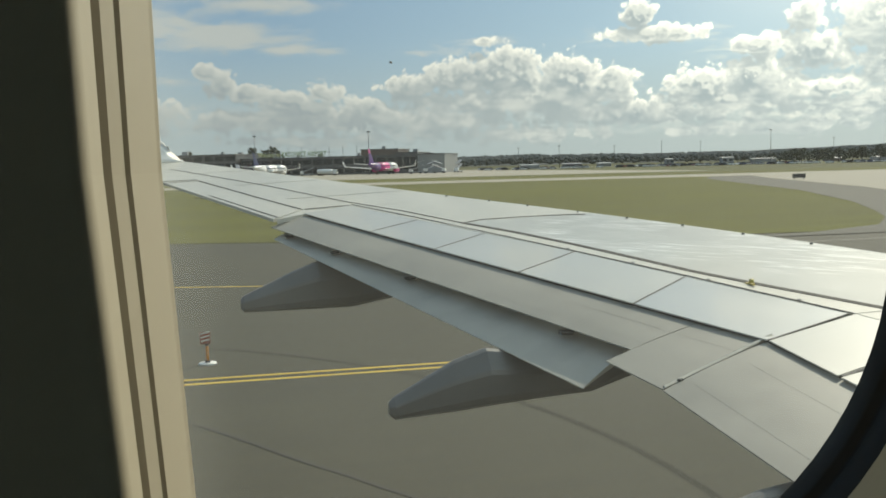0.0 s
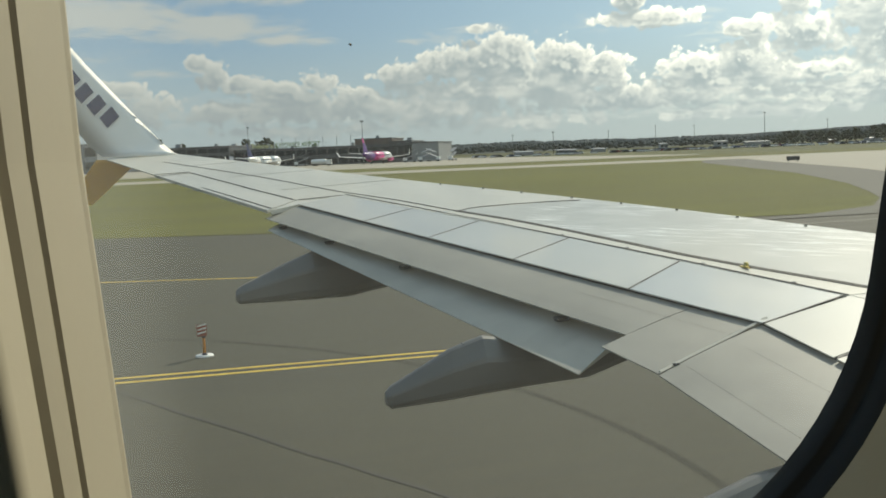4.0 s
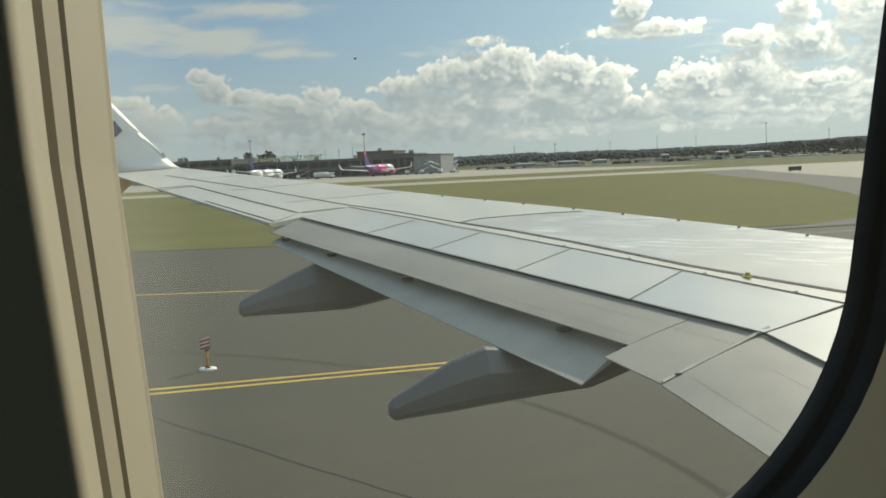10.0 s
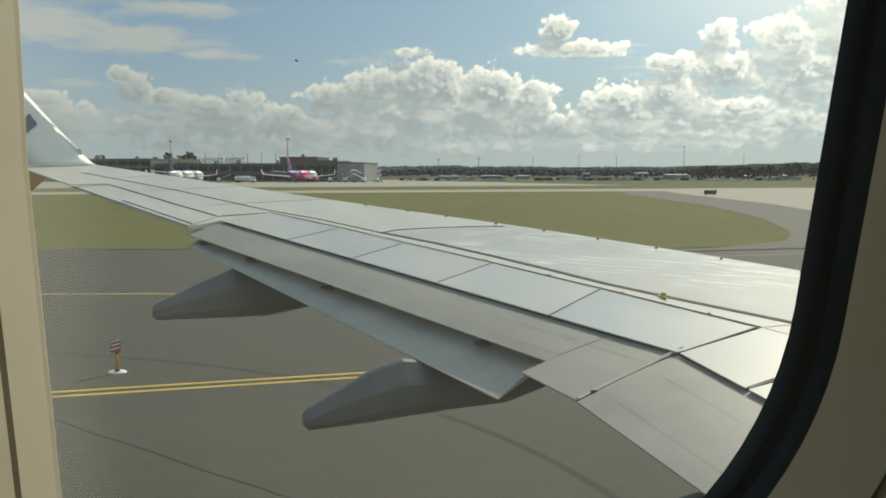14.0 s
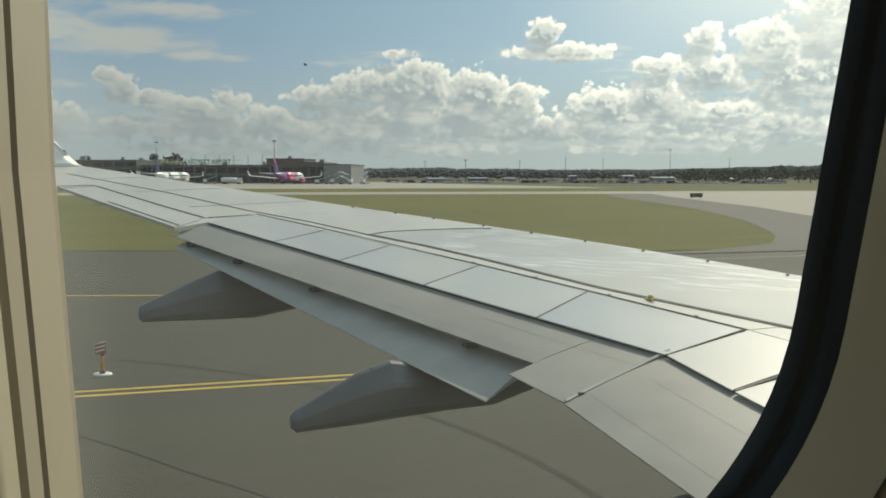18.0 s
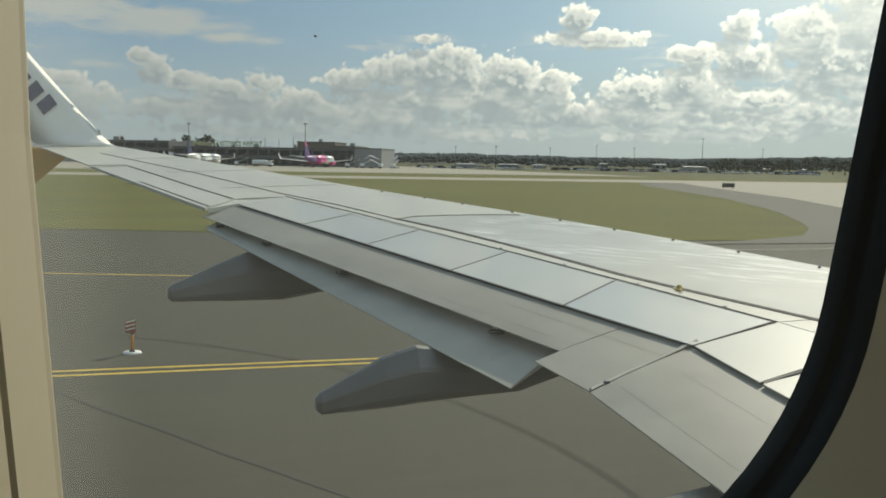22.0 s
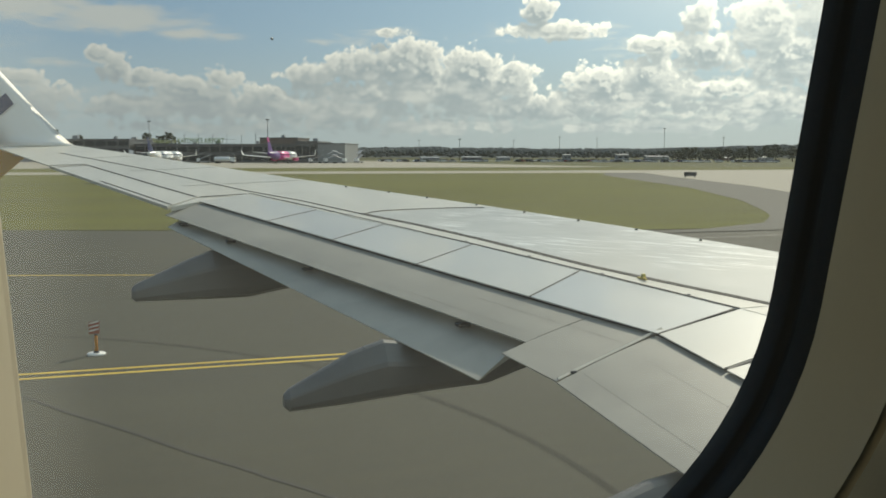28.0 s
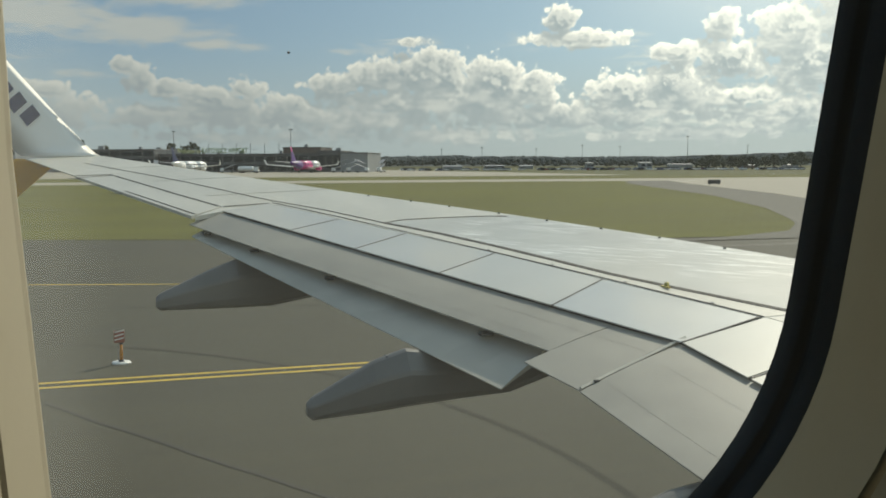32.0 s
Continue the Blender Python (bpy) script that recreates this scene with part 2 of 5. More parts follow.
# ---- materials ----
def material(name, base, rough=0.6, metal=0.0, grain=0.0, grain_scale=20.0, stain=0.0, stain_scale=1.5, bump=0.0, stretch=(1, 1, 1), coat=0.0, islands=0.0, spec=0.5, turn=0.0):
    """A surface with colour variation at two scales (grain, stains) and fine relief."""
    m = bpy.data.materials.new(name)
    m.use_nodes = True
    t = m.node_tree
    p = t.nodes["Principled BSDF"]
    p.inputs["Roughness"].default_value, p.inputs["Metallic"].default_value = rough, metal
    p.inputs["Coat Weight"].default_value, p.inputs["Specular IOR Level"].default_value = coat, spec
    p.inputs["Coat Roughness"].default_value = 0.08
    tc = t.nodes.new("ShaderNodeTexCoord")
    mp = t.nodes.new("ShaderNodeMapping")
    mp.inputs["Scale"].default_value = stretch
    vr = t.nodes.new("ShaderNodeVectorRotate")
    vr.rotation_type = "Z_AXIS"
    vr.inputs["Angle"].default_value = radians(turn)
    t.links.new(tc.outputs["Object"], vr.inputs["Vector"])
    t.links.new(vr.outputs[0], mp.inputs[0])
    value = None
    fine = None
    for amount, scale, detail in ((grain, grain_scale, 6.0), (stain, stain_scale, 4.0)):
        if not amount:
            continue
        n = t.nodes.new("ShaderNodeTexNoise")
        n.inputs["Scale"].default_value, n.inputs["Detail"].default_value = scale, detail
        n.inputs["Roughness"].default_value = 0.6
        t.links.new(mp.outputs[0], n.inputs["Vector"])
        fine = fine or n.outputs[0]
        v = math_node(t, "MULTIPLY_ADD", n.outputs[0], 3.4 * amount, -1.7 * amount)
        value = v if value is None else math_node(t, "ADD", value, v)
    if islands:
        oi = t.nodes.new("ShaderNodeObjectInfo")
        v = math_node(t, "MULTIPLY_ADD", oi.outputs["Random"], 2 * islands, -islands)
        value = v if value is None else math_node(t, "ADD", value, v)
    if value is None:
        p.inputs["Base Color"].default_value = (*base, 1)
    else:
        gain = math_node(t, "MAXIMUM", math_node(t, "ADD", value, 1.0), 0.25)
        s = t.nodes.new("ShaderNodeVectorMath")
        s.operation = "SCALE"
        s.inputs[0].default_value = base
        t.links.new(gain, s.inputs["Scale"])
        t.links.new(s.outputs[0], p.inputs["Base Color"])
        r = math_node(t, "MULTIPLY_ADD", value, 0.35, rough, clamp=True)
        t.links.new(r, p.inputs["Roughness"])
    if bump and fine is not None:
        b = t.nodes.new("ShaderNodeBump")
        b.inputs["Strength"].default_value, b.inputs["Distance"].default_value = bump, 0.01
        t.links.new(fine, b.inputs["Height"])
        t.links.new(b.outputs[0], p.inputs["Normal"])
    return m


M_WING = material("wing_paint", (0.56, 0.535, 0.465), 0.50, 0.0, 0.07, 9, 0.13, 1.1, 0.02, (1.6, 0.5, 1), coat=0.3, spec=0.12)


def streaked_paint(name, base, turn):
    """Glossy paint with short streaks gathered in patches, their sheen painted into the colour."""
    m = material(name, base, 0.50, 0.0, 0.05, 14, 0.17, 1.3, 0.02, coat=0.4, spec=0.12)
    t = m.node_tree
    p = t.nodes["Principled BSDF"]
    p.inputs["Coat IOR"].default_value = 1.55
    tc, vr, mp = (t.nodes.new(k) for k in ("ShaderNodeTexCoord", "ShaderNodeVectorRotate", "ShaderNodeMapping"))
    vr.rotation_type = "Z_AXIS"
    vr.inputs["Angle"].default_value = radians(turn)
    mp.inputs["Scale"].default_value = (1.0, 13.0, 1.0)
    t.links.new(tc.outputs["Object"], vr.inputs["Vector"])
    t.links.new(vr.outputs[0], mp.inputs[0])
    fine, wide = t.nodes.new("ShaderNodeTexNoise"), t.nodes.new("ShaderNodeTexNoise")
    fine.inputs["Scale"].default_value, fine.inputs["Detail"].default_value, fine.inputs["Roughness"].default_value = 2.6, 5.0, 0.65
    wide.inputs["Scale"].default_value, wide.inputs["Detail"].default_value = 0.9, 3.0
    t.links.new(mp.outputs[0], fine.inputs["Vector"])
    t.links.new(vr.outputs[0], wide.inputs["Vector"])
    # Mask of the bright streaks; the mix below paints their sheen near-white.
    worn = math_node(t, "MULTIPLY", ramp01(t, fine.outputs[0], 0.53, 0.62), ramp01(t, wide.outputs[0], 0.44, 0.56))
    col = p.inputs["Base Color"].links[0].from_socket
    mx = t.nodes.new("ShaderNodeMix")
    mx.data_type = "RGBA"
    t.links.new(math_node(t, "MULTIPLY", worn, 0.9), mx.inputs[0])
    t.links.new(col, mx.inputs[6])
    mx.inputs[7].default_value = (0.86, 0.86, 0.80, 1)
    t.links.new(mx.outputs[2], p.inputs["Base Color"])
    t.links.new(math_node(t, "MULTIPLY_ADD", worn, -0.26, 0.56), p.inputs["Roughness"])
    return m


M_BARE = streaked_paint("streak_sheen_wing_paint", (0.45, 0.445, 0.41), 40)
# Inboard spoiler: its cooler mirrored sky is partly put into this greyer colour.
M_SPOILER = material("sky_toned_spoiler_paint", (0.42, 0.415, 0.39), 0.34, 0.0, 0.03, 25, 0.16, 1.3, 0.0, (1, 0.6, 1), coat=0.8, spec=0.2)
M_SPOILER.node_tree.nodes["Principled BSDF"].inputs["Coat IOR"].default_value = 1.6
M_CREAM = material("cream_spoiler_paint", (0.47, 0.452, 0.40), 0.42, 0.0, 0.04, 25, 0.20, 0.9, 0.0, (1, 0.6, 1), coat=0.7, spec=0.15, islands=0.05)
# Grey flap paint, lowered further to take in the shade of the tilted panels.
M_FLAP_SHADED = material("flap_paint", (0.30, 0.287, 0.25), 0.52, 0.0, 0.14, 6, 0.20, 0.9, 0.0, (1.0, 0.7, 1), islands=0.03, spec=0.3, turn=-19)
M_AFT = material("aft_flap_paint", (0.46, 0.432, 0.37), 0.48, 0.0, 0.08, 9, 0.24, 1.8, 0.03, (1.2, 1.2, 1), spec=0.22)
# Grey fairing paint, darkened further for the shade on the inboard sides.
M_FAIR = material("shaded_fairing_paint", (0.145, 0.143, 0.135), 0.38, 0.0, 0.10, 14, 0.36, 2.0, 0.03, (0.6, 1, 1))
M_DARK = material("dark_parts_and_gap_shade", (0.035, 0.036, 0.038), 0.7, 0.0, 0.2, 30, 0.2, 4)
M_GASKET = material("black_rubber_seal", (0.011, 0.0115, 0.011), 0.62, 0.0, 0.25, 60, 0.35, 40, 0.05, (1, 1, 0.25), spec=0.28)
M_PANEL = material("cream_cabin_panel", (0.48, 0.432, 0.315), 0.55, 0.0, 0.015, 400, 0.035, 12, 0.012)
M_CARPET = material("dark_carpet", (0.09, 0.085, 0.08), 0.95, 0.0, 0.2, 200)
# Panel plastic, its colour darkened for the shade inside the grooves.
M_GROOVE = material("shaded_panel_groove", (0.34, 0.29, 0.19), 0.8, 0.0, 0.1, 90)
M_WINGLET = material("winglet_white", (0.82, 0.79, 0.73), 0.36, 0.0, 0.03, 30, 0.05, 2.0, coat=0.1, spec=0.3)
M_NAVY = material("navy_paint", (0.02, 0.03, 0.10), 0.4, 0.0, 0.05, 20)
M_YELLOW = material("yellow_paint", (0.62, 0.33, 0.03), 0.4, 0.0, 0.06, 20, 0.1, 3)
M_BRASS = material("brass_fitting", (0.50, 0.40, 0.12), 0.4, 0.7, 0.1, 40)
M_STEEL = material("dull_steel", (0.16, 0.165, 0.17), 0.45, 0.6, 0.15, 40)
M_JOINT = material("joint_sealant_and_gap_fill", (0.085, 0.083, 0.078), 0.75, 0.0, 0.25, 30, 0.3, 3)
M_SPAR = material("dark_spar_sealant", (0.045, 0.045, 0.043), 0.8, 0.0, 0.2, 20, 0.2, 3, spec=0.2)
M_RIVET = material("rivet_heads", (0.21, 0.205, 0.19), 0.6, 0.2)
M_ASPHALT = material("asphalt", (0.0695, 0.066, 0.0475), 0.88, 0.0, 0.22, 2.6, 0.30, 0.11, 0.15, (0.22, 1, 1), spec=0.3)
M_SHOULDER = material("old_asphalt", (0.120, 0.113, 0.093), 0.9, 0.0, 0.14, 7.0, 0.14, 0.12, 0.1, (0.3, 1, 1), spec=0.3)
M_CONCRETE = material("pale_concrete", (0.33, 0.297, 0.232), 0.9, 0.0, 0.08, 3.0, 0.12, 0.05, 0.05)
M_GRASS = material("mown_grass", (0.132, 0.130, 0.041), 0.95, 0.0, 0.34, 0.55, 0.30, 0.06, 0.3, (0.16, 1, 1), spec=0.1)
M_SOIL = material("far_fields", (0.12, 0.12, 0.06), 0.95, 0.0, 0.2, 0.2, 0.3, 0.01, spec=0.1)
M_YLINE = material("yellow_road_paint", (0.58, 0.40, 0.06), 0.8, 0.0, 0.2, 6, 0.2, 0.8)
M_WLINE = material("worn_white_paint", (0.26, 0.25, 0.21), 0.85, 0.0, 0.25, 4, 0.3, 0.6)
M_CRACK = material("tar_joint", (0.042, 0.040, 0.034), 0.8, 0.0, 0.2, 5)
M_RUBBER = material("tyre_marks", (0.056, 0.053, 0.042), 0.9, 0.0, 0.3, 3, spec=0.15)


# ---- mesh helpers ----
def mesh_of(name, verts, faces, mat, smooth=False):
    me = bpy.data.meshes.new(name)
    me.from_pydata([tuple(v) for v in verts], [], faces)
    me.validate()
    bm = bmesh.new()
    bm.from_mesh(me)
    bmesh.ops.recalc_face_normals(bm, faces=bm.faces)
    bm.to_mesh(me)
    bm.free()
    me.materials.append(mat)
    if smooth:
        me.polygons.foreach_set("use_smooth", [True] * len(me.polygons))
    return me


def part(name, me, parent=None, label="", at=None):
    ob = new(name, me)
    if parent is not None:
        ob.parent = parent
    if at is not None:
        ob.matrix_basis = at
    if label:
        ob["label"] = label
    return ob


def thing(name, label, category, group="", kind="", at=None):
    e = new(name)
    e.empty_display_size = 0.2
    if at is not None:
        e.matrix_basis = at
    return tagged(e, label, category, group, kind)


def loft(name, rings, mat, smooth=True, caps=True, closed=True):
    """Skins a row of rings with the same number of points."""
    n = len(rings[0])
    verts = [p for r in rings for p in r]
    faces = []
    for a in range(len(rings) - 1):
        for b in range(n if closed else n - 1):
            c = (b + 1) % n
            faces.append((a * n + b, a * n + c, (a + 1) * n + c, (a + 1) * n + b))
    if caps and closed:
        faces += [tuple(range(n)), tuple((len(rings) - 1) * n + k for k in range(n))]
    return mesh_of(name, verts, faces, mat, smooth)


def slab(name, top, drop, mat, bevel=0.004):
    """A plate whose upper face has the corners given, drop thick, with softened edges."""
    n = len(top)
    low = [Vector(p) - Vector((0, 0, drop)) for p in top]
    bm = bmesh.new()
    up = [bm.verts.new(p) for p in top]
    dn = [bm.verts.new(p) for p in low]
    bm.faces.new(up)
    bm.faces.new(dn[::-1])
    for k in range(n):
        j = (k + 1) % n
        bm.faces.new((up[k], dn[k], dn[j], up[j]))
    bmesh.ops.recalc_face_normals(bm, faces=bm.faces)
    if bevel:
        bmesh.ops.bevel(bm, geom=bm.edges[:], offset=bevel, segments=1, affect="EDGES")
    me = bpy.data.meshes.new(name)
    bm.to_mesh(me)
    bm.free()
    me.materials.append(mat)
    return me


def box(name, size, mat, centre=(0, 0, 0), bevel=0.0):
    sx, sy, sz = (s / 2 for s in size)
    cx, cy, cz = centre
    top = [(cx - sx, cy - sy, cz + sz), (cx + sx, cy - sy, cz + sz), (cx + sx, cy + sy, cz + sz), (cx - sx, cy + sy, cz + sz)]
    return slab(name, top, size[2], mat, bevel)


def tube(name, a, b, r0, r1, mat, sides=8):
    a, b = Vector(a), Vector(b)
    turn = (b - a).to_track_quat("Z", "Y").to_matrix()
    rings = []
    for p, r in ((a, r0), (b, r1)):
        rings.append([p + turn @ Vector((r * math.cos(2 * math.pi * k / sides), r * math.sin(2 * math.pi * k / sides), 0)) for k in range(sides)])
    return loft(name, rings, mat, smooth=sides > 6)


def flat(name, corners, mat, z):
    """A sheet lying level at height z."""
    return mesh_of(name, [(x, y, z) for x, y in corners], [tuple(range(len(corners)))], mat)


def ball_template(sub, u=0, v=0):
    bm = bmesh.new()
    if sub:
        bmesh.ops.create_icosphere(bm, subdivisions=sub, radius=1)
    else:
        bmesh.ops.create_uvsphere(bm, u_segments=u, v_segments=v, radius=1)
    bm.verts.ensure_lookup_table()
    vs = np.array([tuple(p.co) for p in bm.verts])
    fs = [tuple(q.index for q in f.verts) for f in bm.faces]
    bm.free()
    return vs, fs


def many(name, vs, fs, moved, mat):
    """Joins moved copies of one small shape into a mesh."""
    faces = [tuple(i + k * len(vs) for i in f) for k in range(len(moved)) for f in fs]
    me = bpy.data.meshes.new(name)
    me.from_pydata(np.concatenate(moved).tolist(), [], faces)
    me.materials.append(mat)
    return me


# ---- ground ----
def lin(y, *pts):
    for (y0, x0), (y1, x1) in zip(pts, pts[1:]):
        if y <= y1 or (y1, x1) == pts[-1]:
            return x0 + (x1 - x0) * (y - y0) / (y1 - y0)


def near_edge(x):
    return lin(x, (-600, 150.0), (-60, 77.7), (26, 45.9), (60, 45.9), (600, 19.0))


ground = part("ground", flat("ground", [(-4000, -4000), (4000, -4000), (4000, 4900), (-4000, 4900)], M_SOIL, -0.03))
tagged(ground, "wide level fields round the airfield", "ground", kind="structure")
xs_ = [-600, -300, -120, -60, -20, 0, 20, 40, 60, 120, 300, 600]
taxiway = part("taxiway", flat("taxiway", [(-600, -60), (600, -60)] + [(x, near_edge(x) + 0.5) for x in xs_[::-1]], M_ASPHALT, 0.0))
tagged(taxiway, "weathered grey asphalt taxiway beside the grass", "taxiway", kind="structure")
grass = part("grass_field", flat("grass_field", [(x, near_edge(x)) for x in xs_] + [(x, 208 - 0.06 * x) for x in xs_[::-1]], M_GRASS, 0.02))
tagged(grass, "mown olive-green grass between taxiway and apron", "grass", kind="structure")
far_taxi = part("far_taxiway", flat("far_taxiway", [(x, 207 - 0.06 * x) for x in xs_] + [(x, 240 - 0.06 * x) for x in xs_[::-1]], M_CONCRETE, 0.01))
tagged(far_taxi, "pale sunlit concrete taxiway beyond the grass", "taxiway", kind="structure")
verge = part("far_grass_strip", flat("far_grass_strip", [(x, 239 - 0.06 * x) for x in xs_] + [(x, 300 - 0.06 * x) for x in xs_[::-1]], M_GRASS, 0.02))
tagged(verge, "strip of dry grass before the apron", "grass", kind="structure")
apron = part("apron", flat("apron", [(-600, 310), (160, 299), (160, 640), (-600, 640)], M_CONCRETE, 0.015))
tagged(apron, "pale concrete apron in front of the terminal", "apron", kind="structure")


def stripe(name, pts, width, mat, label, cat, z=0.006):
    """A painted line along the points."""
    pts = [Vector((x, y, 0)) for x, y in pts]
    left, right = [], []
    for k, p in enumerate(pts):
        d = (pts[min(k + 1, len(pts) - 1)] - pts[max(k - 1, 0)]).normalized()
        nrm = Vector((-d.y, d.x, 0)) * width / 2
        left.append((p.x + nrm.x, p.y + nrm.y, z))
        right.append((p.x - nrm.x, p.y - nrm.y, z))
    n = len(pts)
    ob = part(name, mesh_of(name, left + right, [(k, k + 1, n + k + 1, n + k) for k in range(n - 1)], mat))
    return tagged(ob, label, cat, kind="structure")


for k in (0, 1):
    stripe("taxi_line", [(x, 19.9 + 0.40 * k) for x in (-40, -20, 0, 20, 40)], 0.14, M_YLINE, "double yellow taxiway line, slightly worn", "road marking")
stripe("edge_line", [(x, 35.3 - 0.3 * x) for x in (-60, -20, 0, 20, 45)], 0.16, M_YLINE, "thin faded yellow line near the taxiway edge", "road marking")

DUST = 0.016
# ---- cabin wall with its window (leaning inwards to the top) ----
LEAN = 0.22


def wall_y(depth, z):
    return depth - LEAN * (z - 3.85)


WIN_L, WIN_R, WIN_B, WIN_T = -0.034, 0.2440, 3.728, 4.107


def win_ring(depth, grow_l, grow_r, grow_b, grow_t, radius=0.080, per=16):
    """Rounded outline of the window opening at a depth into the wall."""
    l, r, b, t = WIN_L - grow_l, WIN_R + grow_r, WIN_B - grow_b, WIN_T + grow_t
    pts = []
    low = radius + 0.040
    for cx, cz, a0, rad in ((r - radius, t - radius, 0, radius), (l + radius, t - radius, 90, radius), (l + radius, b + radius, 180, radius), (r - low, b + low, 270, low)):
        for k in range(per + 1):
            a = radians(a0 + 90 * k / per)
            x, z = cx + rad * math.cos(a), cz + rad * math.sin(a)
            pts.append((x, wall_y(depth, z), z))
    return pts


cabin = thing("cabin_window", "cream plastic cabin window surround with black rubber seal", "window", kind="structure")
part("seal", loft("seal", [win_ring(1.745, 0.03, 0.03, 0.03, 0.03), win_ring(1.722, 0.002, 0.002, 0.002, 0.002), win_ring(1.720, 0.0, 0.0, 0.0, 0.0), win_ring(1.712, 0.001, 0.001, 0.001, 0.001), win_ring(1.7105, 0.001, 0.0016, 0.001, 0.001), win_ring(1.7090, 0.002, 0.0034, 0.003, 0.003), win_ring(1.7060, 0.002, 0.0036, 0.003, 0.003), win_ring(1.7045, 0.001, 0.0022, 0.002, 0.002), win_ring(1.697, 0.002, 0.0045, 0.004, 0.004)], M_GASKET, caps=False), cabin, "black rubber seal")
# plain surround on the forward, lower and upper sides
part("surround", loft("surround", [win_ring(1.697, 0.002, 0.0045, 0.004, 0.004), win_ring(1.692, 0.004, 0.0065, 0.006, 0.006), win_ring(1.672, 0.004, 0.019, 0.016, 0.016, 0.090), win_ring(1.670, 0.004, 0.020, 0.017, 0.017, 0.091)], M_PANEL, caps=False), cabin)
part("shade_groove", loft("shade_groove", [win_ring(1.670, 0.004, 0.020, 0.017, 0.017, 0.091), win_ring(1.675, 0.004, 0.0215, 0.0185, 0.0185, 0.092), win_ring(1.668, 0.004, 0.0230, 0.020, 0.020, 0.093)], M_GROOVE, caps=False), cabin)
part("outer_surround", loft("outer_surround", [win_ring(1.668, 0.004, 0.0230, 0.020, 0.020, 0.093), win_ring(1.655, 0.004, 0.040, 0.034, 0.034, 0.11), win_ring(1.640, 0.004, 0.9, 0.9, 0.9, 0.3)], M_PANEL, caps=False), cabin)
M_PANE = bpy.data.materials.new("dusty_window_acrylic")
M_PANE.use_nodes = True
pt = M_PANE.node_tree
pt.nodes.clear()
clear_n, dust_n, mix_n, out_n = (pt.nodes.new(k) for k in ("ShaderNodeBsdfRefraction", "ShaderNodeBsdfTranslucent", "ShaderNodeMixShader", "ShaderNodeOutputMaterial"))
clear_n.inputs["IOR"].default_value, clear_n.inputs["Roughness"].default_value = 1.0, 0.0
dust_n.inputs["Color"].default_value = (0.95, 0.93, 0.85, 1)
smudge = pt.nodes.new("ShaderNodeTexNoise")
smudge.inputs["Scale"].default_value, smudge.inputs["Detail"].default_value = 9.0, 5.0
ptc = pt.nodes.new("ShaderNodeTexCoord")
pt.links.new(ptc.outputs["Object"], smudge.inputs["Vector"])
psep = pt.nodes.new("ShaderNodeSeparateXYZ")
pt.links.new(ptc.outputs["Object"], psep.inputs[0])
edge_dust = math_node(pt, "MULTIPLY", ramp01(pt, psep.outputs[0], 0.004, -0.026), 0.030)
pt.links.new(math_node(pt, "ADD", edge_dust, math_node(pt, "MULTIPLY_ADD", smudge.outputs[0], DUST * 1.2, DUST * 0.4)), mix_n.inputs[0])
pt.links.new(clear_n.outputs[0], mix_n.inputs[1])
pt.links.new(dust_n.outputs[0], mix_n.inputs[2])
pt.links.new(mix_n.outputs[0], out_n.inputs[0])
pane = part("pane", loft("pane", [win_ring(1.733, 0.012, 0.012, 0.012, 0.012), win_ring(1.7305, 0.011, 0.011, 0.011, 0.011)], M_PANE, smooth=False), cabin, "clear slightly dusty acrylic pane")
pane.visible_shadow = False
M_SPECK = material("dirt_speck", (0.32, 0.31, 0.29), 0.8)
speck = part("speck", tube("speck", (0.0536, wall_y(1.7300, 3.934), 3.9335), (0.0534, wall_y(1.7308, 3.934), 3.9338), 0.0003, 0.0004, M_SPECK, 7), cabin, "dark speck of dirt on the pane")


def jamb(name, outline, mat, label="", smooth=False):
    """An upright strip of the aft side of the surround: (x, depth) outline swept up the leaning wall."""
    rings = []
    for k in range(13):
        z = 3.30 + 0.1 * k
        bow = 0.28 * (3.93 - z) ** 2 if z < 3.93 else 0.01 * (z - 3.93) ** 2
        rings.append([(x + min(bow, 0.03), wall_y(d, z), z) for x, d in outline])
    return part(name, loft(name, rings, mat, closed=False, smooth=smooth), cabin, label)


jamb("jamb", [(-0.040, 1.697), (-0.0142, 1.5985), (-0.0134, 1.596), (-0.0133, 1.5935), (-0.0138, 1.5915), (-0.0168, 1.5682)], M_PANEL)
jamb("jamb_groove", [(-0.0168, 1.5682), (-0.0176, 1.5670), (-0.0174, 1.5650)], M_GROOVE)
jamb("jamb_strip", [(-0.0174, 1.5650), (-0.0187, 1.5580)], M_PANEL)
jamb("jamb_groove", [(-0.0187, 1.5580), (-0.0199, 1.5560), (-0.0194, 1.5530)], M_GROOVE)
jamb("jamb_lip", [(-0.0194, 1.5530), (-0.0195, 1.5400)], M_PANEL)
jamb("side_panel", [(-0.0195, 1.5400), (-0.0196, 1.5385), (-0.0200, 1.5370), (-0.0208, 1.5358), (-0.0222, 1.5350), (-0.0250, 1.5345), (-0.032, 1.5342), (-0.10, 1.532), (-0.9, 1.51)], M_PANEL, smooth=True)

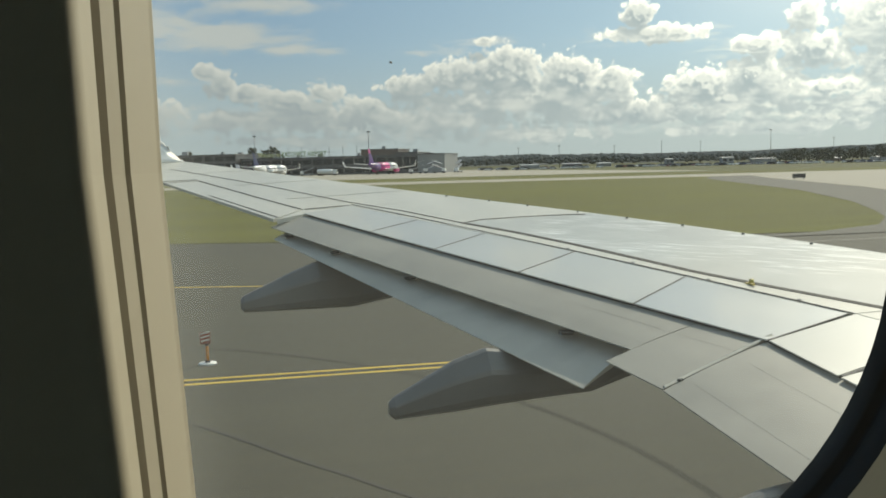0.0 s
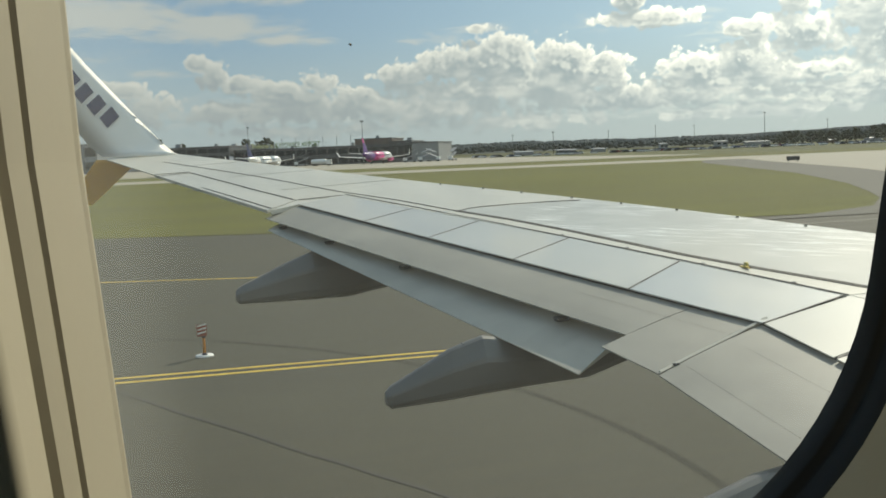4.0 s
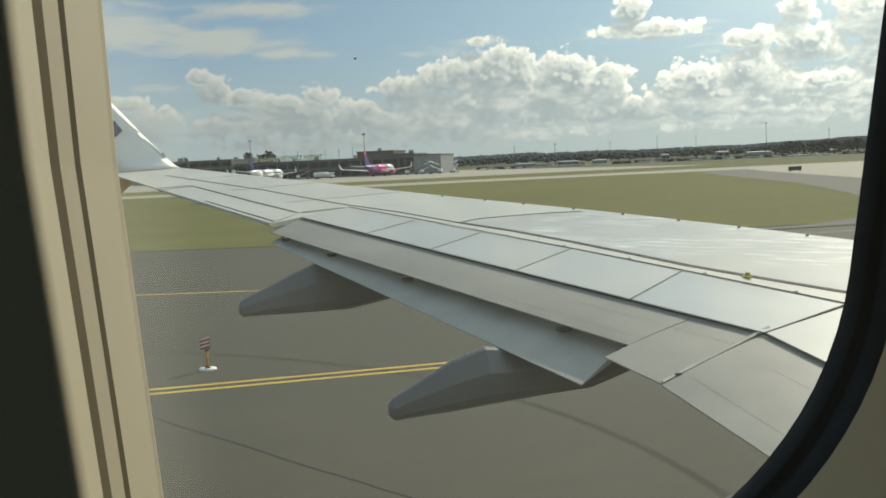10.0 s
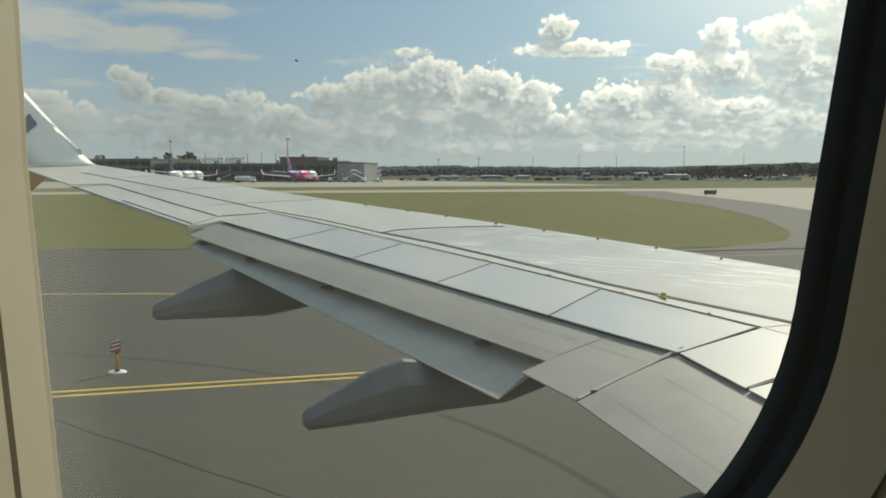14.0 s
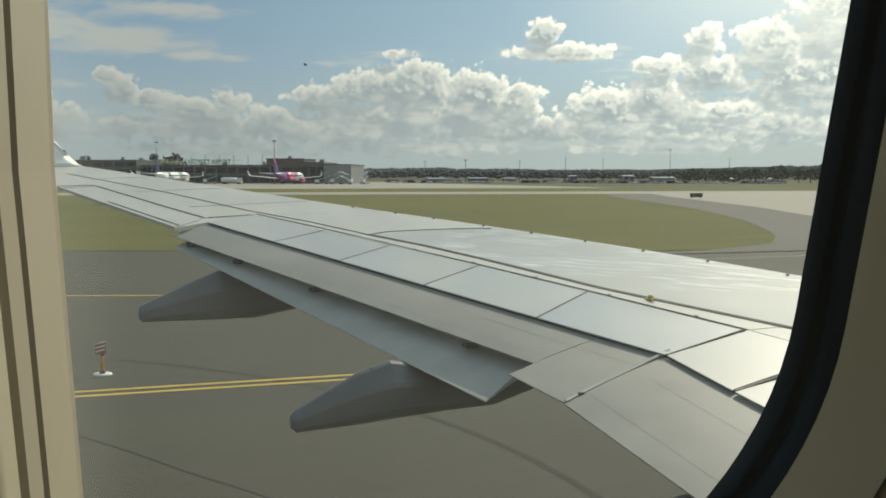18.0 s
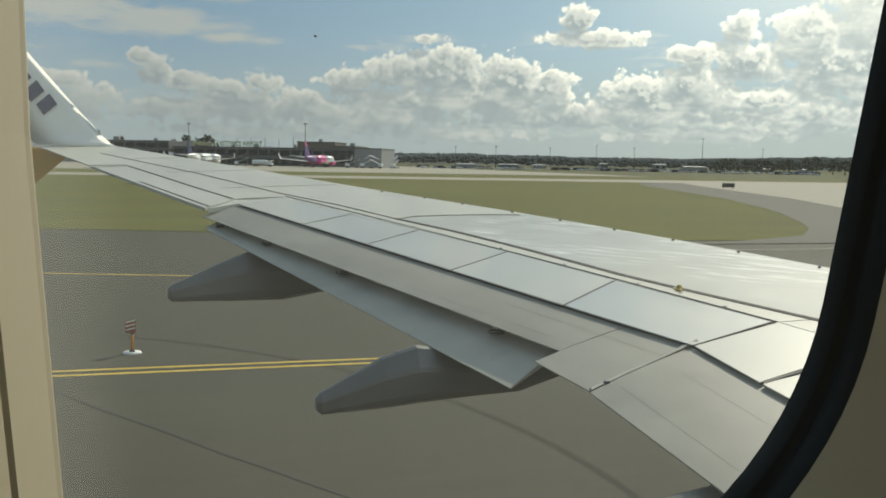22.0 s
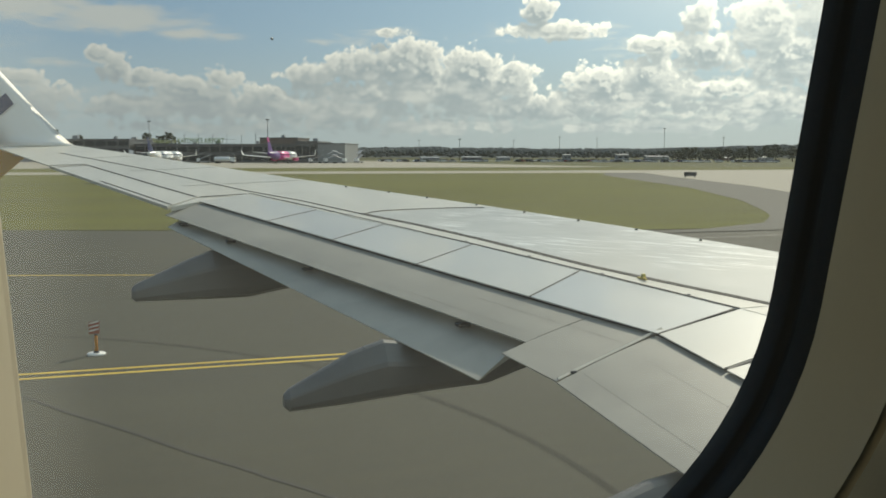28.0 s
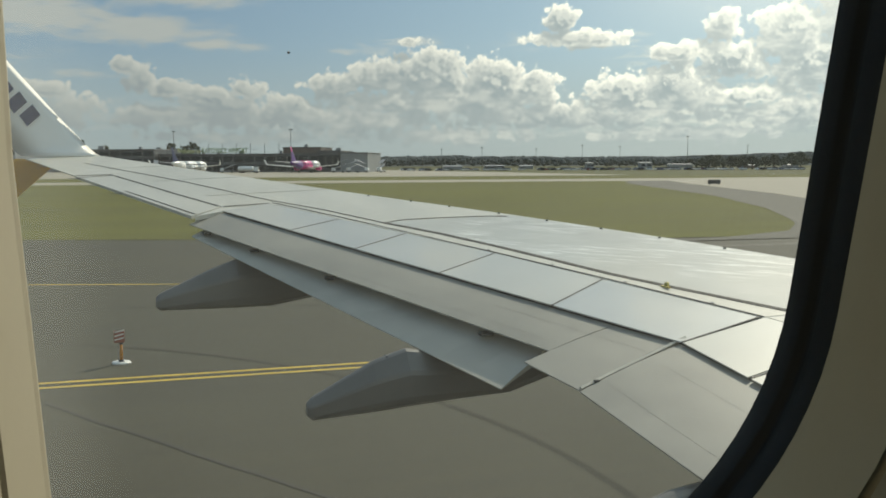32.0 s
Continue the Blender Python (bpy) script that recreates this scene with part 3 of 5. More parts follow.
# plain shell that closes the cabin round the camera
for nm, size, centre in (("cabin_floor", (7.0, 3.3, 0.06), (0.25, 0.0, 2.80)), ("cabin_ceiling", (7.0, 2.6, 0.06), (0.25, 0.0, 4.95)), ("cabin_wall_aft", (0.05, 3.3, 2.2), (-3.25, 0.0, 3.87)),
                         ("cabin_wall_fore", (0.05, 3.3, 2.2), (3.75, 0.0, 3.87)), ("cabin_wall_far_lower", (7.0, 0.05, 0.86), (0.25, -1.6, 3.26)), ("cabin_wall_far_upper", (7.0, 0.05, 0.60), (0.25, -1.55, 4.62)), ("cabin_side_aft", (2.4, 0.04, 2.2), (-2.05, 1.5, 3.87)), ("cabin_side_fore", (2.65, 0.04, 2.2), (2.45, 1.5, 3.87))):
    dark = nm == "cabin_floor"
    tagged(part(nm, box(nm, size, M_CARPET if dark else M_PANEL, centre)), "dark grey cabin carpet" if dark else "plain cream cabin lining", "cabin lining", kind="structure")


# ---- wing ----
def z_top(x, y):
    """Upper skin: rising outwards and a little forwards."""
    return 2.4777 + 0.1008 * (y - 1.4) + 0.035 * x


def x_spoiler_te(y):
    return lin(y, (1.8, 2.58), (5.73, 2.60), (10.92, 0.81))


def x_hinge(y):
    return lin(y, (1.8, 3.55), (5.4, 3.42), (6.02, 3.26), (8.17, 2.52), (11.25, 1.29))


def x_ail_hinge(y):
    return 0.82 - 0.337 * (y - 11.2)


def x_te(y):
    return 0.5 - 0.312 * (y - 10.69)


def x_crest(y):
    if y < 7.18:
        return 4.43 - 0.40 * (y - 7.18)
    if y < 11.45:
        return 4.43 - 0.40 * (y - 7.18) - 0.021 * (y - 7.18) ** 2
    return 2.339 - 0.50 * (y - 11.45)


wing = thing("aircraft_wing", "light grey airliner wing with flaps partly lowered", "wing")


def wing_section(y, x_rear, rear_drop):
    """One closed outline of the wing: rear edge, upper skin, nose, lower skin."""
    xc = x_crest(y)
    chord = xc + 0.45 - x_te(max(y, 5.7))
    nose = 0.115 * chord
    up = []
    for f in (0, 0.25, 0.5, 0.75, 0.92, 1.0):
        x = x_rear + (xc - x_rear) * f
        up.append((x, y, z_top(x, y)))
    for a in (20, 40, 60, 80, 110, 140):
        up.append((xc + nose * math.sin(radians(a)) * 1.1, y, z_top(xc, y) - nose * 0.62 * (1 - math.cos(radians(a)))))
    low = []
    for f in (0.9, 0.6, 0.3, 0.0):
        x = x_rear + (xc - x_rear) * f
        low.append((x, y, z_top(x, y) - rear_drop - (0.10 * chord - rear_drop) * math.sin(math.pi * 0.5 * min(1, f * 1.4))))
    return up + low


def skin(name, ys, rear, drop):
    return part(name, loft(name, [wing_section(y, rear(y), drop) for y in ys], M_BARE if name == "inner_skin" else M_WING, smooth=False), wing)


def box_rear(y):
    return x_hinge(y) + 0.005


skin("inner_skin", [1.75, 3.5, 5.4, 6.02, 6.6, 7.18, 7.7, 8.2, 8.7, 9.2, 9.80], box_rear, 0.10)
skin("mid_skin", [9.802, 10.2, 10.7, 11.18], box_rear, 0.10)
skin("outer_skin", [11.185, 12.2, 13.3, 14.42], lambda y: x_ail_hinge(y) + 0.005, 0.06)
skin("tip_skin", [14.425, 15.5, 16.5, 17.0], lambda y: x_te(y), 0.012)

# spoilers and fixed panels between hinge and trailing line
TE_Y = (10.92, 9.65, 8.68, 7.67, 6.63, 5.73)
HI_Y = (11.25, 10.08, 9.17, 8.17, 7.14, 6.02)


def top_panel(name, corners, mat, lift=0.004, drop=0.016, label=""):
    pts = [(x, y, z_top(x, y) + lift) for x, y in corners]
    return part(name, slab(name, pts, drop, mat, 0.0), wing, label)


g = 0.008
for k in range(5):
    a, b, c, d = TE_Y[k] - g, TE_Y[k + 1] + g, HI_Y[k + 1] + g, HI_Y[k] - g
    top_panel("spoiler", [(x_spoiler_te(a), a), (x_spoiler_te(b), b), (x_hinge(c) - 0.015, c), (x_hinge(d) - 0.015, d)], M_SPOILER if k == 4 else M_CREAM, drop=0.006)
top_panel("fixed_panel", [(2.60, 5.72), (2.59, 5.155), (3.40, 5.47), (3.45, 5.40), (3.27, 6.0)], M_CREAM, drop=0.006)
top_panel("spoiler", [(2.59, 5.13), (2.58, 2.0), (3.50, 2.0), (3.44, 5.38)], M_CREAM, drop=0.006)

# Dark plate added under the spoilers so that the gaps read as shaded.
top_panel("gap_shade_plate", [(x_spoiler_te(10.9) + 0.02, 10.9), (2.63, 5.75), (2.63, 2.0), (3.52, 2.0), (3.43, 5.4), (x_hinge(6.02), 6.02), (x_hinge(11.22), 11.22)], M_DARK, -0.017, 0.01)
# flap: main panel, aft panel behind a slot, inboard panel
def z_flap(x, y):
    u = x_spoiler_te(y) - x
    return z_top(x_spoiler_te(y), y) - 0.013 - 0.21 * u


def flap_plate(name, front, back, steps, mat, drop, curve=0.0, under=0.0):
    """A lifting panel between two lines, gently curved, thick in front and thin behind."""
    nu = 12
    verts, faces = [], []
    for s in range(steps + 1):
        f = s / steps
        p0, p1 = Vector(front[0]).lerp(Vector(front[1]), f), Vector(back[0]).lerp(Vector(back[1]), f)
        ring = []
        for k in range(nu + 1):
            w = k / nu
            p = p0.lerp(p1, w)
            ring.append((p.x, p.y, p.z + curve * 4 * w * (1 - w)))
        for k in range(nu, -1, -1):
            w = k / nu
            p = p0.lerp(p1, w)
            ring.append((p.x, p.y, p.z + curve * 4 * w * (1 - w) - 0.006 - drop * (1 - w)))
        verts.append(ring)
    return part(name, loft(name, verts, mat, smooth=False), wing)


def fp(x, y, dz=0.0):
    return (x, y, z_flap(x, y) + dz)


flap_plate("outboard_flap", (fp(x_spoiler_te(10.97) + 0.012, 10.97, -0.006), fp(x_spoiler_te(6.19) + 0.012, 6.19, -0.006)), (fp(0.49, 10.75), fp(2.040, 6.094)), 10, M_FLAP_SHADED, 0.12, 0.006)
flap_plate("outboard_flap_root", (fp(x_spoiler_te(6.185) + 0.012, 6.185, -0.006), fp(2.61, 5.775, -0.006)), (fp(1.885, 6.05), fp(1.97, 5.575)), 2, M_FLAP_SHADED, 0.12, 0.006)
flap_plate("inboard_flap", (fp(2.61, 5.760, -0.006), fp(2.60, 2.0, -0.006)), (fp(1.965, 5.560), fp(2.0, 2.0)), 6, M_FLAP_SHADED, 0.14, 0.010)
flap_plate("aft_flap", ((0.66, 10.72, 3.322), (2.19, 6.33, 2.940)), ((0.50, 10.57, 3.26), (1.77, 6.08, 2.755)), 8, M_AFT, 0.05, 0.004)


def fairing(y, stations, label=""):
    """Canoe fairing under the flap: stations of x, lower z, upper z, width."""
    rings = []
    for x, lo, hi, w in stations:
        h = hi - lo
        sec = ((-0.5, 0.22), (-0.5, 0.60), (-0.46, 0.68), (-0.16, 0.97), (-0.05, 1.0), (0.05, 1.0), (0.16, 0.97), (0.46, 0.68), (0.5, 0.60), (0.5, 0.22), (0.42, 0.07), (0.22, 0.0), (-0.22, 0.0), (-0.42, 0.07))
        rings.append([(x, y + a * w, lo + b * h) for a, b in sec])
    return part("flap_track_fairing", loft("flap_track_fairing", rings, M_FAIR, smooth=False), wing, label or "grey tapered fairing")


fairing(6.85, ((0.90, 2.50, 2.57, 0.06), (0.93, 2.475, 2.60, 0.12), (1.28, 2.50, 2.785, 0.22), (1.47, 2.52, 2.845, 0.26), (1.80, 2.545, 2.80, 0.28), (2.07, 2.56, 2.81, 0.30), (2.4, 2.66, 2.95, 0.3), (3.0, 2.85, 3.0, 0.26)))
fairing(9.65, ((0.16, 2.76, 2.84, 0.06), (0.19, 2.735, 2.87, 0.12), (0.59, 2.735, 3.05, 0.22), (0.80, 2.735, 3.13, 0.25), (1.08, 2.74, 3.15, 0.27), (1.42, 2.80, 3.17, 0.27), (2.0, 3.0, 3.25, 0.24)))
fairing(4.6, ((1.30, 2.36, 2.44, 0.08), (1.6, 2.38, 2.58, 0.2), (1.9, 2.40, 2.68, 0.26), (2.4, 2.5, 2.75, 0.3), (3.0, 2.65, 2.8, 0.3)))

# aileron with its tab
ail = [(x_ail_hinge(11.2) - 0.01, 11.2), (0.51, 10.72), (x_te(14.4), 14.4), (x_ail_hinge(14.4) - 0.01, 14.4)]
top_panel("aileron", ail, M_WING, 0.0, 0.03)
# Skin piece added to fill the space between flap end and aileron.
top_panel("outer_skin_fill", [(x_ail_hinge(11.2) - 0.005, 11.19), (1.29, 11.24), (0.84, 10.95), (0.54, 10.70)], M_WING, -0.003, 0.04)

# winglet, curved up from the tip
def winglet():
    rings = []
    for f, y, z, le, te_ in ((0.0, 17.0, 4.03, -0.42, -1.52), (0.05, 17.12, 4.07, -0.50, -1.58), (0.12, 17.22, 4.20, -0.64, -1.72), (0.3, 17.36, 4.60, -1.00, -2.0), (0.65, 17.60, 5.45, -1.72, -2.5), (1.0, 17.85, 6.35, -2.42, -2.95)):
        ring = []
        for w, th in ((0, 0), (0.15, 0.035), (0.5, 0.045), (1, 0.004), (0.5, -0.03), (0.15, -0.03)):
            ring.append((le + (te_ - le) * w, y - th * (0.3 + 0.7 * f), z + th * (1 - f) * 0.7))
        rings.append(ring)
    return part("winglet", loft("winglet", rings, M_WINGLET), wing, "white upswept winglet")


winglet()
part("lower_strake", slab("lower_strake", [(-1.0, 17.1, 4.0), (-1.62, 17.1, 4.0), (-2.15, 17.45, 3.35), (-1.75, 17.45, 3.35)], 0.04, M_YELLOW, 0.008), wing, "yellow strake under the wing tip")

# plain round hull that closes the cabin, left open at the window rows
hv, hf = [], []
HX = [-14.0, -8.0, -3.0, -0.78, 1.28, 4.0, 9.0, 15.0]
NA = 48
for x in HX:
    for k in range(NA):
        a = 2 * math.pi * k / NA
        hv.append((x, 1.88 * math.cos(a), 3.45 + 1.95 * math.sin(a)))
for i in range(len(HX) - 1):
    for k in range(NA):
        mid = 2 * math.pi * (k + 0.5) / NA
        zz, side = 3.45 + 1.95 * math.sin(mid), math.cos(mid)
        if (HX[i] == -0.78 and side > 0 and 3.1 < zz < 4.8) or (-3.1 < HX[i] < 2 and side < 0 and 3.6 < zz < 4.4):
            continue
        b = (k + 1) % NA
        hf.append((i * NA + k, i * NA + b, (i + 1) * NA + b, (i + 1) * NA + k))
hf += [tuple(range(NA)), tuple((len(HX) - 1) * NA + k for k in range(NA))]
hull = part("fuselage_shell", mesh_of("fuselage_shell", hv, hf, M_WINGLET))
hull.data.materials.append(M_NAVY)
for q in hull.data.polygons:
    q.material_index = 1 if q.center.z < 2.9 else 0
tagged(hull, "plain white airliner fuselage round the cabin", "fuselage", kind="structure")

# ---- wing details ----
def line_on_wing(name, pts, width, mat, lift=0.0055, thick=0.004, label=""):
    """A narrow raised or inlaid strip following the upper skin."""
    rings = []
    for k, (x, y) in enumerate(pts):
        x0, y0 = pts[max(k - 1, 0)]
        x1, y1 = pts[min(k + 1, len(pts) - 1)]
        ln = math.hypot(x1 - x0, y1 - y0)
        nx, ny = -(y1 - y0) / ln * width / 2, (x1 - x0) / ln * width / 2
        a, b = (x + nx, y + ny), (x - nx, y - ny)
        rings.append([(*a, z_top(*a) + lift), (*b, z_top(*b) + lift), (*b, z_top(*b) + lift - thick), (*a, z_top(*a) + lift - thick)])
    return part(name, loft(name, rings, mat, smooth=False), wing, label)


# Dark strips laid over the spoiler gaps, giving their shade by colour.
for k in range(1, 6):
    line_on_wing("spoiler_gap_line", [(x_spoiler_te(TE_Y[k]) + 0.004, TE_Y[k]), (x_hinge(HI_Y[k]) - 0.012, HI_Y[k])], 0.010, M_JOINT, 0.0065)
line_on_wing("spoiler_gap_line", [(2.60, 5.14), (3.42, 5.44)], 0.013, M_JOINT, 0.0065)
# rear-spar joint, wider inboard of the curved panel joint
SPAR = ((15.96, -0.61), (13.37, 0.57), (11.58, 1.27), (10.65, 1.72), (9.75, 2.07), (9.1, 2.36), (8.42, 2.61), (7.81, 2.81), (7.27, 2.98), (6.85, 3.15), (6.48, 3.31), (6.02, 3.51), (5.4, 3.76), (4.0, 4.3), (2.2, 5.0))
line_on_wing("spar_joint", [(x, y) for y, x in SPAR[:5]], 0.012, M_JOINT)
line_on_wing("spar_joint", [(x, y) for y, x in SPAR[4:]], 0.048, M_SPAR)
# plain painted strip between the hinge line and the spar joint
strip_y = [9.72, 9.17, 8.6, 8.15, 7.6, 7.14, 6.67, 6.3, 6.02]
strip_spar = [(x, y) for y, x in SPAR[4:12]]
top_panel("spar_strip", [(x_hinge(y) + 0.02, y) for y in strip_y] + strip_spar[::-1], M_WING, 0.0025, 0.006)
top_panel("root_strip", [(3.29, 6.0), (3.46, 5.38), (3.52, 2.2), (4.98, 2.2), (4.29, 4.0), (3.75, 5.4), (3.505, 6.0)], M_WING, 0.0025, 0.006)
line_on_wing("panel_joint", [(2.09, 9.745), (2.18, 9.81), (2.29, 9.85), (2.6, 9.845), (2.91, 9.81), (3.2, 9.73)], 0.010, M_JOINT)
line_on_wing("panel_joint", [(1.29, 11.26), (0.84, 11.20)], 0.016, M_JOINT)
line_on_wing("panel_joint", [(1.32, 11.30), (1.77, 10.2), (2.16, 9.17), (2.54, 8.15), (2.90, 7.14), (3.28, 6.02)], 0.010, M_JOINT)
for a, b in (((0.41, 12.40), (-0.20, 14.26)), ((0.80, 11.24), (0.36, 12.53))):
    line_on_wing("aileron_joint", [a, b], 0.022, M_JOINT)
line_on_wing("aileron_joint", [(0.55, 10.80), (0.03, 12.42), (-0.07, 12.73)], 0.014, M_JOINT)
line_on_wing("aileron_joint", [(-0.22, 14.41), (-0.66, 14.42)], 0.016, M_JOINT)
line_on_wing("panel_joint", [(-0.22, 14.30), (-0.62, 14.20)], 0.012, M_JOINT)
for y in (12.1, 13.6, 15.2):
    line_on_wing("skin_joint", [(x_crest(y) - 0.03, y), (x_ail_hinge(y) + 0.22, y - 0.06)], 0.006, M_RIVET, 0.0025, 0.002)
DOME_V, DOME_F = ball_template(0, 6, 4)


def bump_row(name, pts, r, h, mat):
    """Small domed buttons standing on the skin, joined as one uncountable row."""
    return part(name, many(name, DOME_V, DOME_F, [DOME_V * (r, r, h) + np.array(p) for p in pts], mat), wing)


# vortex buttons along the crest
for y in (6.55, 7.18, 7.78, 8.32, 8.85, 9.38, 9.89, 10.45, 10.91, 11.45):
    x = x_crest(y) - 0.01
    part("vortex_generator", box("vortex_generator", (0.026, 0.010, 0.012), M_RIVET, (x, y, z_top(x, y) + 0.006), 0.003), wing)
# brass refuelling fitting and small catches in front of the spoilers
gx, gy = 3.14, 6.82
part("fitting", tube("fitting", (gx, gy, z_top(gx, gy) - 0.01), (gx, gy, z_top(gx, gy) + 0.032), 0.020, 0.014, M_BRASS, 10), wing, "brass fitting")
part("fitting_arm", box("fitting_arm", (0.016, 0.10, 0.010), M_BRASS, (gx - 0.02, gy - 0.02, z_top(gx, gy) + 0.006), 0.002), wing, "brass fitting arm")
for f in (0.06, 0.2, 0.34, 0.48, 0.62, 0.70, 0.84, 0.95):
    y = 6.1 + f * 4.6
    x = x_hinge(y) + 0.045
    part("hinge_catch", box("hinge_catch", (0.014, 0.026, 0.008), M_STEEL, (x, y, z_top(x, y) + 0.004), 0.002), wing)
# rivet rows on flap and spoilers
rows = []
for y in np.arange(5.9, 10.6, 0.045):
    x = x_spoiler_te(y) - 0.34
    rows.append((x, y, z_flap(x, y) + 0.004))
for y in np.arange(5.75, 6.9, 0.035):
    for off in (0.16, 0.52):
        x = x_spoiler_te(y) - off
        if y < 6.1 or off < 0.4:
            rows.append((x, y, z_flap(x, y) + 0.004))
for y in np.arange(2.6, 5.55, 0.032):
    for off in (0.20, 0.50):
        rows.append((2.6 - off, y, z_flap(2.6 - off, y) + 0.006))
tagged(bump_row("rivets", rows, 0.0036, 0.002, M_RIVET), kind="stuff")
# bright sealing strip over the joint of the two flaps
pts = [(2.66, 5.80), (2.45, 5.735), (2.2, 5.66), (1.98, 5.585)]
rings = []
for x, y in pts:
    z = z_flap(x, y)
    rings.append([(x, y - 0.013, z + 0.004), (x, y, z + 0.012), (x, y + 0.013, z + 0.004), (x, y, z - 0.01)])
part("flap_seal", loft("flap_seal", rings, M_WING, smooth=False), wing, "pale sealing strip")
part("seal_end", box("seal_end", (0.03, 0.02, 0.012), M_DARK, (2.07, 5.60, z_flap(2.07, 5.60) + 0.008), 0.004), wing)
# seams across the outboard flap, and the dark slot with its brackets in front of the aft panel
for f in (0.07, 0.27, 0.53, 0.90):
    c = Vector((0.49, 10.75, 0)).lerp(Vector((2.01, 6.19, 0)), f)
    part("flap_bracket", box("flap_bracket", (0.075, 0.07, 0.022), M_DARK, (c.x + 0.03, c.y, z_flap(c.x, c.y) - 0.040), 0.005), wing, "dark hinge bracket")
# pale shoulder on each fairing joint
for y, x, z, w in ((6.85, 1.36, 2.809, 0.05), (9.65, 0.70, 3.091, 0.05)):
    part("fairing_joint", box("fairing_joint", (0.012, w, 0.006), M_STEEL, (x, y, z), 0.002), wing)
# static wicks on the trailing edge
for y in (12.6, 13.4, 14.2, 15.0, 15.8):
    x = x_te(y)
    z = z_top(x, y) - 0.008
    part("static_wick", tube("static_wick", (x, y, z), (x - 0.14, y + 0.02, z), 0.004, 0.002, M_STEEL, 5), wing)

# lettering on the winglet as plain navy bars
def winglet_y(z):
    return lin(z, (4.03, 17.0), (4.07, 17.12), (4.20, 17.22), (4.60, 17.36), (5.45, 17.60), (6.35, 17.85)) - 0.052


for k in range(7):
    s0 = 0.93 + 0.262 * k
    cs = []
    for ds, off in ((0.0, 0.16), (0.19, 0.13), (0.19, 0.38), (0.0, 0.41)):
        s = s0 + ds
        x, z = -0.51 - 0.683 * s - 0.73 * off, 4.07 + 0.73 * s - 0.683 * off
        cs.append((x, winglet_y(z), z))
    cs2 = [(x, y - 0.004, z) for x, y, z in cs]
    part("letter_bar", mesh_of("letter_bar", cs + cs2, [(0, 1, 2, 3), (4, 5, 6, 7), (0, 1, 5, 4), (1, 2, 6, 5), (2, 3, 7, 6), (3, 0, 4, 7)], M_NAVY), wing, "navy painted bar")


# ---- taxiway surface details ----
def wander(a, b, steps, amount, seed):
    r = random.Random(seed)
    return [(a[0] + (b[0] - a[0]) * k / steps + r.uniform(-amount, amount), a[1] + (b[1] - a[1]) * k / steps + r.uniform(-amount, amount)) for k in range(steps + 1)]


for k, (a, b, w) in enumerate((((-14, 37.5), (14, 31.5), 0.10), ((-20, 34.6), (26, 23.5), 0.06), ((-4.0, 22.9), (4.2, 9.1), 0.055),
                               ((-30, 50), (24, 38), 0.07))):
    stripe("tar_joint", wander(a, b, 24, 0.025, k), w, M_CRACK, "dark tar-sealed joint in the asphalt", "joint", 0.004 + 0.0012 * k)
for k, (cx, cy, r, a0, a1) in enumerate(((-9, 12, 14.5, -20, 60),)):
    pts = [(cx + r * math.cos(radians(a0 + (a1 - a0) * j / 24)), cy + r * math.sin(radians(a0 + (a1 - a0) * j / 24))) for j in range(25)]
    stripe("tyre_mark", pts, 0.13, M_RUBBER, "faint curved rubber tyre mark on asphalt", "tyre mark", 0.0022 + 0.0006 * k)
# faded curved lead-off line ahead
stripe("lead_line", [(28 + 24 * math.cos(radians(a)), 60 - 26 * math.sin(radians(a)) + 8) for a in range(25, 120, 7)], 0.2, M_WLINE, "faded curved white line on the taxiway", "road marking")
# joint roads at the far end of the grass
EDGE = [(24, 45.0), (30, 46.8), (36, 50), (40.5, 55.5), (44, 61), (52, 75), (66, 105), (92, 177), (104, 198)]
branch = part("branch_taxiway", flat("branch_taxiway", EDGE + [(460, 200), (460, 40)], M_SHOULDER, 0.035))
tagged(branch, "grey side taxiway curving round the end of the grass", "taxiway", kind="structure")
pad = part("concrete_pad", flat("concrete_pad", [(75, 202), (113, 197), (99, 165), (77, 108), (65, 83), (64, 74), (75, 64), (460, 58), (460, 198)], M_CONCRETE, 0.045))
tagged(pad, "pale sunlit concrete pad", "apron", kind="structure")
# mown streaks of longer, darker grass
M_LONG = material("long_grass", (0.085, 0.088, 0.028), 0.95, 0.0, 0.3, 3, 0.3, 0.2, 0.3, (0.3, 1, 1), spec=0.1)
for k in range(14):
    r = random.Random(40 + k)
    y, x, ln = r.uniform(72, 190), r.uniform(-50, 110), r.uniform(12, 40)
    if y - near_edge(x) < 6:
        continue
    stripe("grass_streak", wander((x, y), (x + ln, y - 0.05 * ln), 10, 0.15, k), r.uniform(0.3, 1.0), M_LONG, "darker streak of longer grass", "grass", 0.03)

# taxiway marker lamps
M_RED = material("red_marker", (0.34, 0.12, 0.08), 0.5, 0.0, 0.1, 20)
M_AMBER = material("amber_glass", (0.55, 0.22, 0.03), 0.2, 0.0, 0.05, 20)


